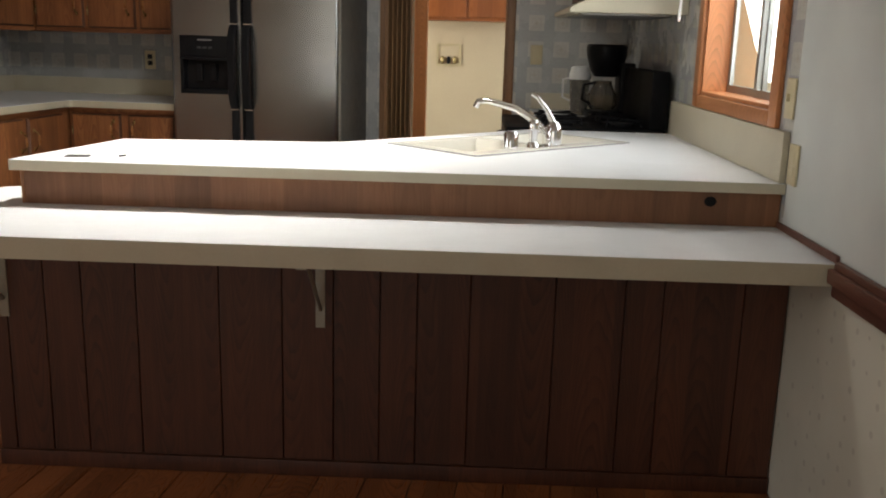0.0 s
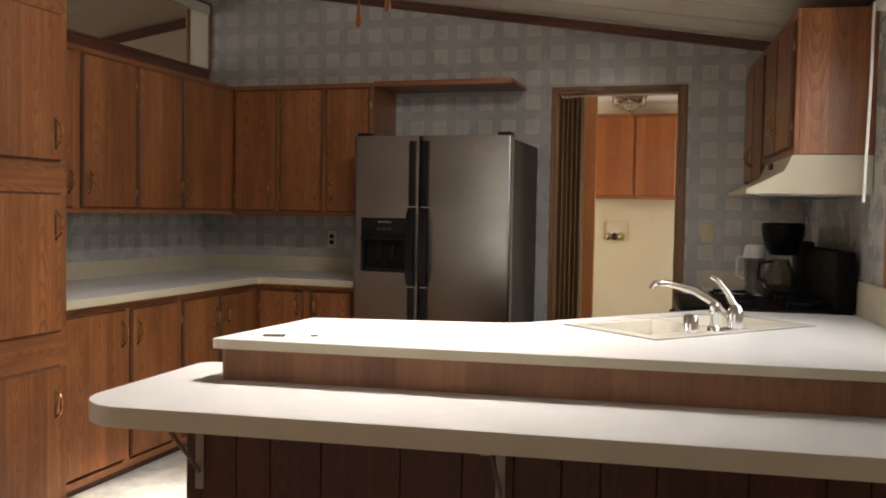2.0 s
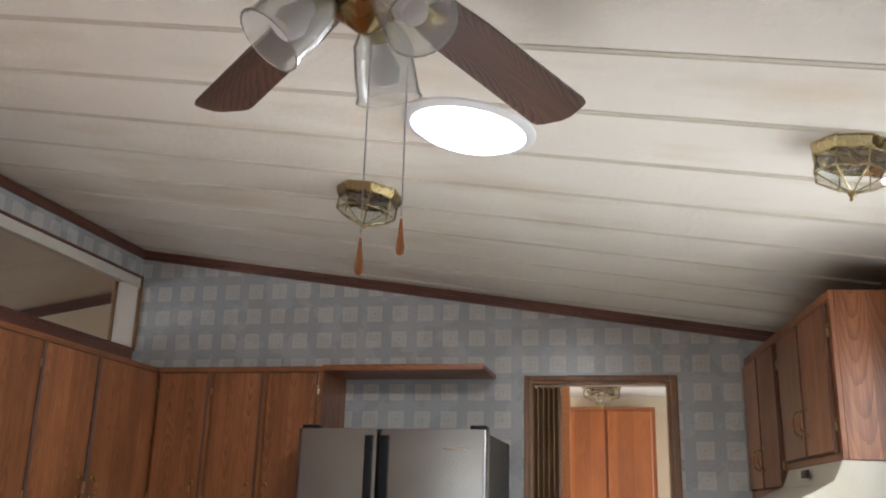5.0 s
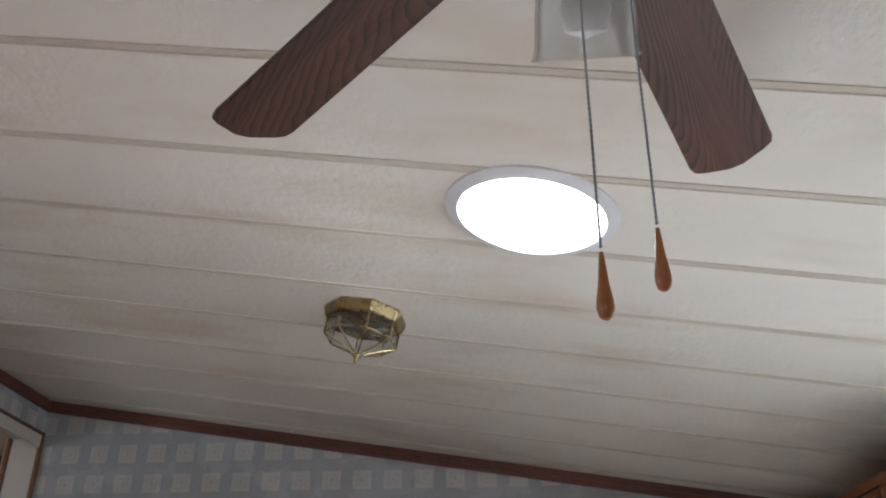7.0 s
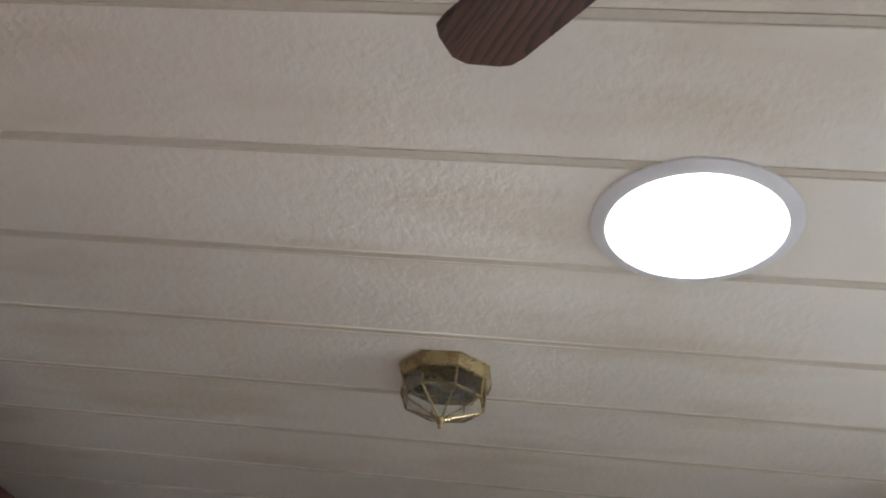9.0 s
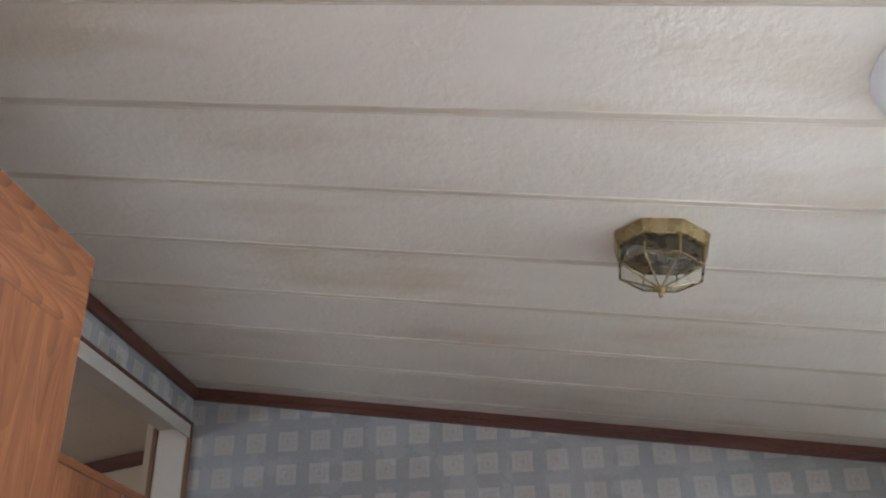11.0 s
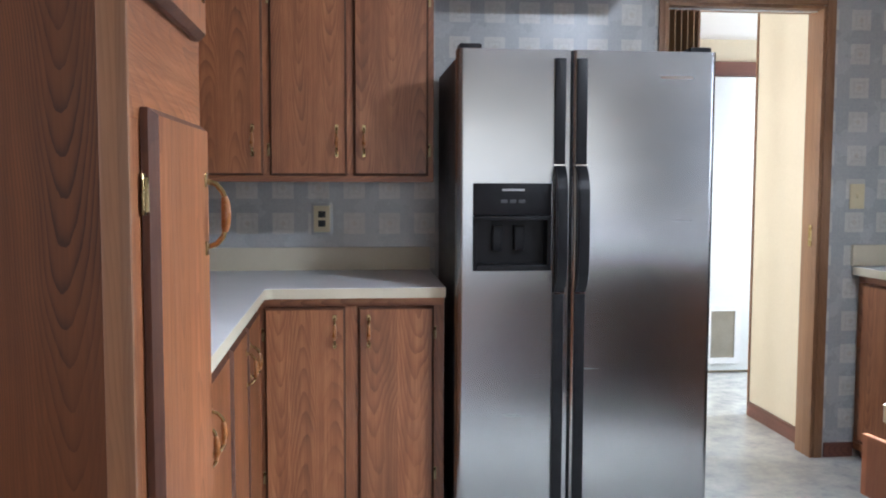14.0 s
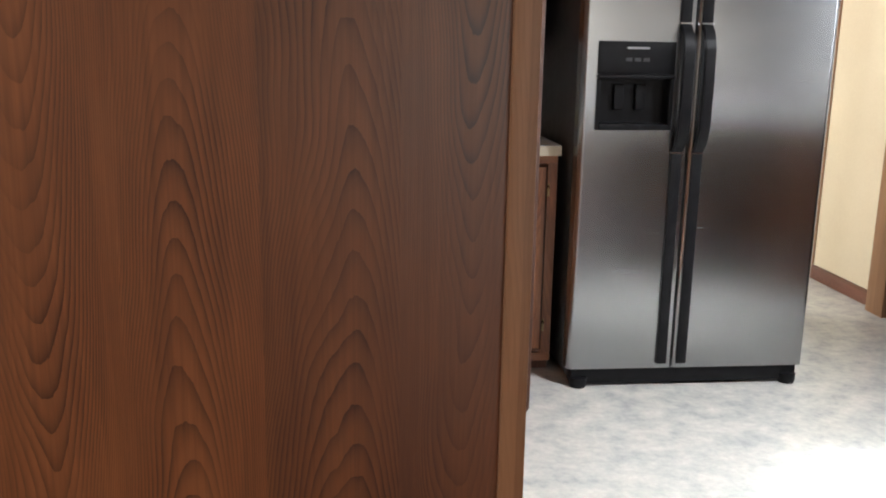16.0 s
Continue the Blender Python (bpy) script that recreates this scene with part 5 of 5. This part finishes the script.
# ---- ceiling fan ----
HX, HY, HZ = 1.226, 2.064, 2.299
fan = thing("ceiling_fan", pose(HX, HY, HZ), "five-blade ceiling fan with walnut blades and glass lights", "ceiling fan")
part("canopy", lathe(bmesh.new(), [(0.065, 0.275), (0.065, 0.235), (0.04, 0.205), (0.015, 0.2)], 24), BRASS, fan)
part("downrod", tube(bmesh.new(), [(0, 0, 0.21), (0, 0, 0.1)], 0.011), BRASS, fan)
part("motor", lathe(bmesh.new(), [(0.02, 0.115), (0.08, 0.105), (0.105, 0.07), (0.108, 0.02), (0.095, -0.01), (0.05, -0.03)], 32), BRASS, fan)
part("light_hub", lathe(bmesh.new(), [(0.05, -0.03), (0.055, -0.06), (0.05, -0.1), (0.02, -0.125), (0.008, -0.135)], 24), BRASS, fan)


def blade_mesh():
    bm = bmesh.new()
    ol = [(0.17, -0.052), (0.3, -0.06), (0.69, -0.07), (0.709, -0.066), (0.72, -0.052), (0.738, -0.012), (0.738, 0.012), (0.72, 0.052), (0.709, 0.066), (0.69, 0.07), (0.3, 0.06), (0.17, 0.052)]
    extrude_outline(bm, ol, -0.004, 0.004)
    bmesh.ops.bevel(bm, geom=list(bm.edges), offset=0.0015, segments=1, affect='EDGES')
    return bm


bl0 = part("blade", blade_mesh(), BLADE, fan, smooth=False)
for i in range(5):
    m = pose(0, 0, 0, 0, 0, (67.7, 136, 208.5, 281, 353.5)[i]) @ pose(0, 0, 0, -10.9, 0, 0)
    if i == 0:
        bl0.matrix_basis = m
        bo = bl0
    else:
        bo = again("blade", bl0.data, fan, m)
    part("blade_arm", boxed(0.08, 0.21, -0.02, 0.02, -0.014, -0.005, bevel=0.002, seg=1), BRASS, bo)


def shade_mesh():
    """A ribbed bell of glass opening downwards from the fitting."""
    bm = bmesh.new()
    prof = [(0.022, 0.0), (0.034, -0.008), (0.046, -0.03), (0.051, -0.075), (0.053, -0.116), (0.057, -0.126)]
    K = 48
    outer, inn2 = [], []
    for r, z in prof:
        outer.append([bm.verts.new(((r + (0.0016 if k % 2 else 0)) * math.cos(2 * math.pi * k / K), (r + (0.0016 if k % 2 else 0)) * math.sin(2 * math.pi * k / K), z)) for k in range(K)])
        inn2.append([bm.verts.new(((r - 0.003) * math.cos(2 * math.pi * k / K), (r - 0.003) * math.sin(2 * math.pi * k / K), z)) for k in range(K)])
    for rings, fl in ((outer, 1), (inn2, -1)):
        for a, c in zip(rings, rings[1:]):
            for k in range(K):
                bm.faces.new((a[k], a[(k + 1) % K], c[(k + 1) % K], c[k]))
    for i in (0, -1):
        for k in range(K):
            bm.faces.new((outer[i][k], outer[i][(k + 1) % K], inn2[i][(k + 1) % K], inn2[i][k]))
    return bm


sh0 = None
for i, az in enumerate((90, 212, 322)):
    m = pose(0, 0, -0.075, 0, 0, az) @ pose(0.075, 0, 0, 0, -38, 0) @ Matrix.Scale(1.06, 4)
    if sh0 is None:
        sh0 = part("shade", shade_mesh(), FROST, fan, "ribbed clear glass bell shade")
        sh0.matrix_basis = m
        so = sh0
    else:
        so = again("shade", sh0.data, fan, m)
        tagged(so, "ribbed clear glass bell shade")
    part("lamp_holder", lathe(bmesh.new(), [(0.018, 0.03), (0.024, 0.0), (0.024, -0.012), (0.014, -0.03)], 16), BRASS, so)
    part("bulb", lathe(bmesh.new(), [(0.012, -0.031), (0.016, -0.045), (0.028, -0.075), (0.022, -0.098), (0.006, -0.104)], 16), WHITEP, so)
for (px, py, pz) in ((1.274, 2.168, 1.806), (1.217, 2.128, 1.763)):
    x, y, z = px - HX, py - HY, pz - HZ
    ch = bmesh.new()
    zz = -0.105
    tube(ch, [(x * 0.5, y * 0.5, -0.09), (x * 0.95, y * 0.95, -0.1), (x, y, -0.12), (x, y, z + 0.07)], 0.0011, 6)
    k = int((-0.12 - (z + 0.07)) / 0.0065)
    for j in range(k):
        lathe(ch, [(0.0006, -0.0018), (0.0021, 0), (0.0006, 0.0018)], 6, (x, y, z + 0.07 + j * 0.0065))
    pc = part("pull_chain", ch, GREYFRAME, fan)
    part("pull_knob", lathe(bmesh.new(), [(0.002, z + 0.064), (0.003, z + 0.054), (0.005, z + 0.034), (0.0076, z + 0.017), (0.0079, z + 0.01), (0.0062, z + 0.003), (0.0025, z)], 14, (x, y, 0)), AMBER, pc, "turned amber wooden knob")

# ---- laundry ----
cabinet("laundry_cabinet", pose(1.0, 7.42, 0), 0.73, 0.298, 1.468, 2.14,
        [(0.03, 0.38, 1.49, 2.115, 1, -5), (0.395, 0.705, 1.49, 2.115, -1, -5)],
        "orange-brown wood wall cupboard in the laundry", "wall cabinet", 0, carcass=LAUWOOD)
lau = [o for o in scene.objects if o.name.startswith("laundry_cabinet")][0]
for o in list(lau.children_recursive):
    if o.name.startswith(("handle", "hinge")):
        bpy.data.objects.remove(o)
    elif o.type == 'MESH':
        o.data.materials.clear()
        o.data.materials.append(LAUWOOD)
wb = thing("washer_box", pose(1.21, 7.719, 1.2), "recessed ivory washer outlet box with taps", "washer outlet box")
bm = bmesh.new()
box(bm, -0.1, 0.1, -0.012, 0, 0.075, 0.09)
box(bm, -0.1, 0.1, -0.012, 0, -0.09, -0.075)
box(bm, -0.1, -0.085, -0.012, 0, -0.075, 0.075)
box(bm, 0.085, 0.1, -0.012, 0, -0.075, 0.075)
part("box_frame", bm, IVORY, wb, smooth=False)
for x in (-0.05, 0.0, 0.05):
    part("tap", lathe(bmesh.new(), [(0.012, -0.07), (0.016, -0.05), (0.016, -0.03), (0.007, -0.01)], 12, (x, -0.015, 0)), BRASS if x else BLACK, wb)
structure("laundry_post", boxed(0.992, 1.2, 6.5, 6.56, 0, 2.2, bevel=0.004), WINWOOD, "orange wood side board in the laundry", "trim")
wd = thing("door_2", pose(1.93, 7.715, 0), "white outside door with a framed pet flap", "door", kind="structure")
part("door_leaf", boxed(0, 0.86, -0.035, -0.001, 0.02, 2.0, bevel=0.003), WHITEDOOR, wd)
part("flap_frame", wall_pieces([(0.08, 0.33, -0.055, -0.0355, 0.43, 0.47), (0.08, 0.33, -0.055, -0.0355, 0.07, 0.11), (0.08, 0.12, -0.055, -0.0355, 0.11, 0.43), (0.29, 0.33, -0.055, -0.0355, 0.11, 0.43)], WHITEP), WHITEP, wd, "white pet flap frame")
part("flap", boxed(0.1205, 0.2895, -0.044, -0.037, 0.1105, 0.4295), BRACKET, wd, "translucent tan pet flap")
structure("door_header", boxed(1.86, 2.86, 7.68, 7.719, 2.005, 2.1, bevel=0.003), TRIM, "brown wood header above the outside door", "trim")
structure("baseboard_laundry_back", boxed(1.0, 1.92, 7.705, 7.719, 0.001, 0.08, bevel=0.003), TRIM, "brown baseboard on the laundry back wall", "baseboard")
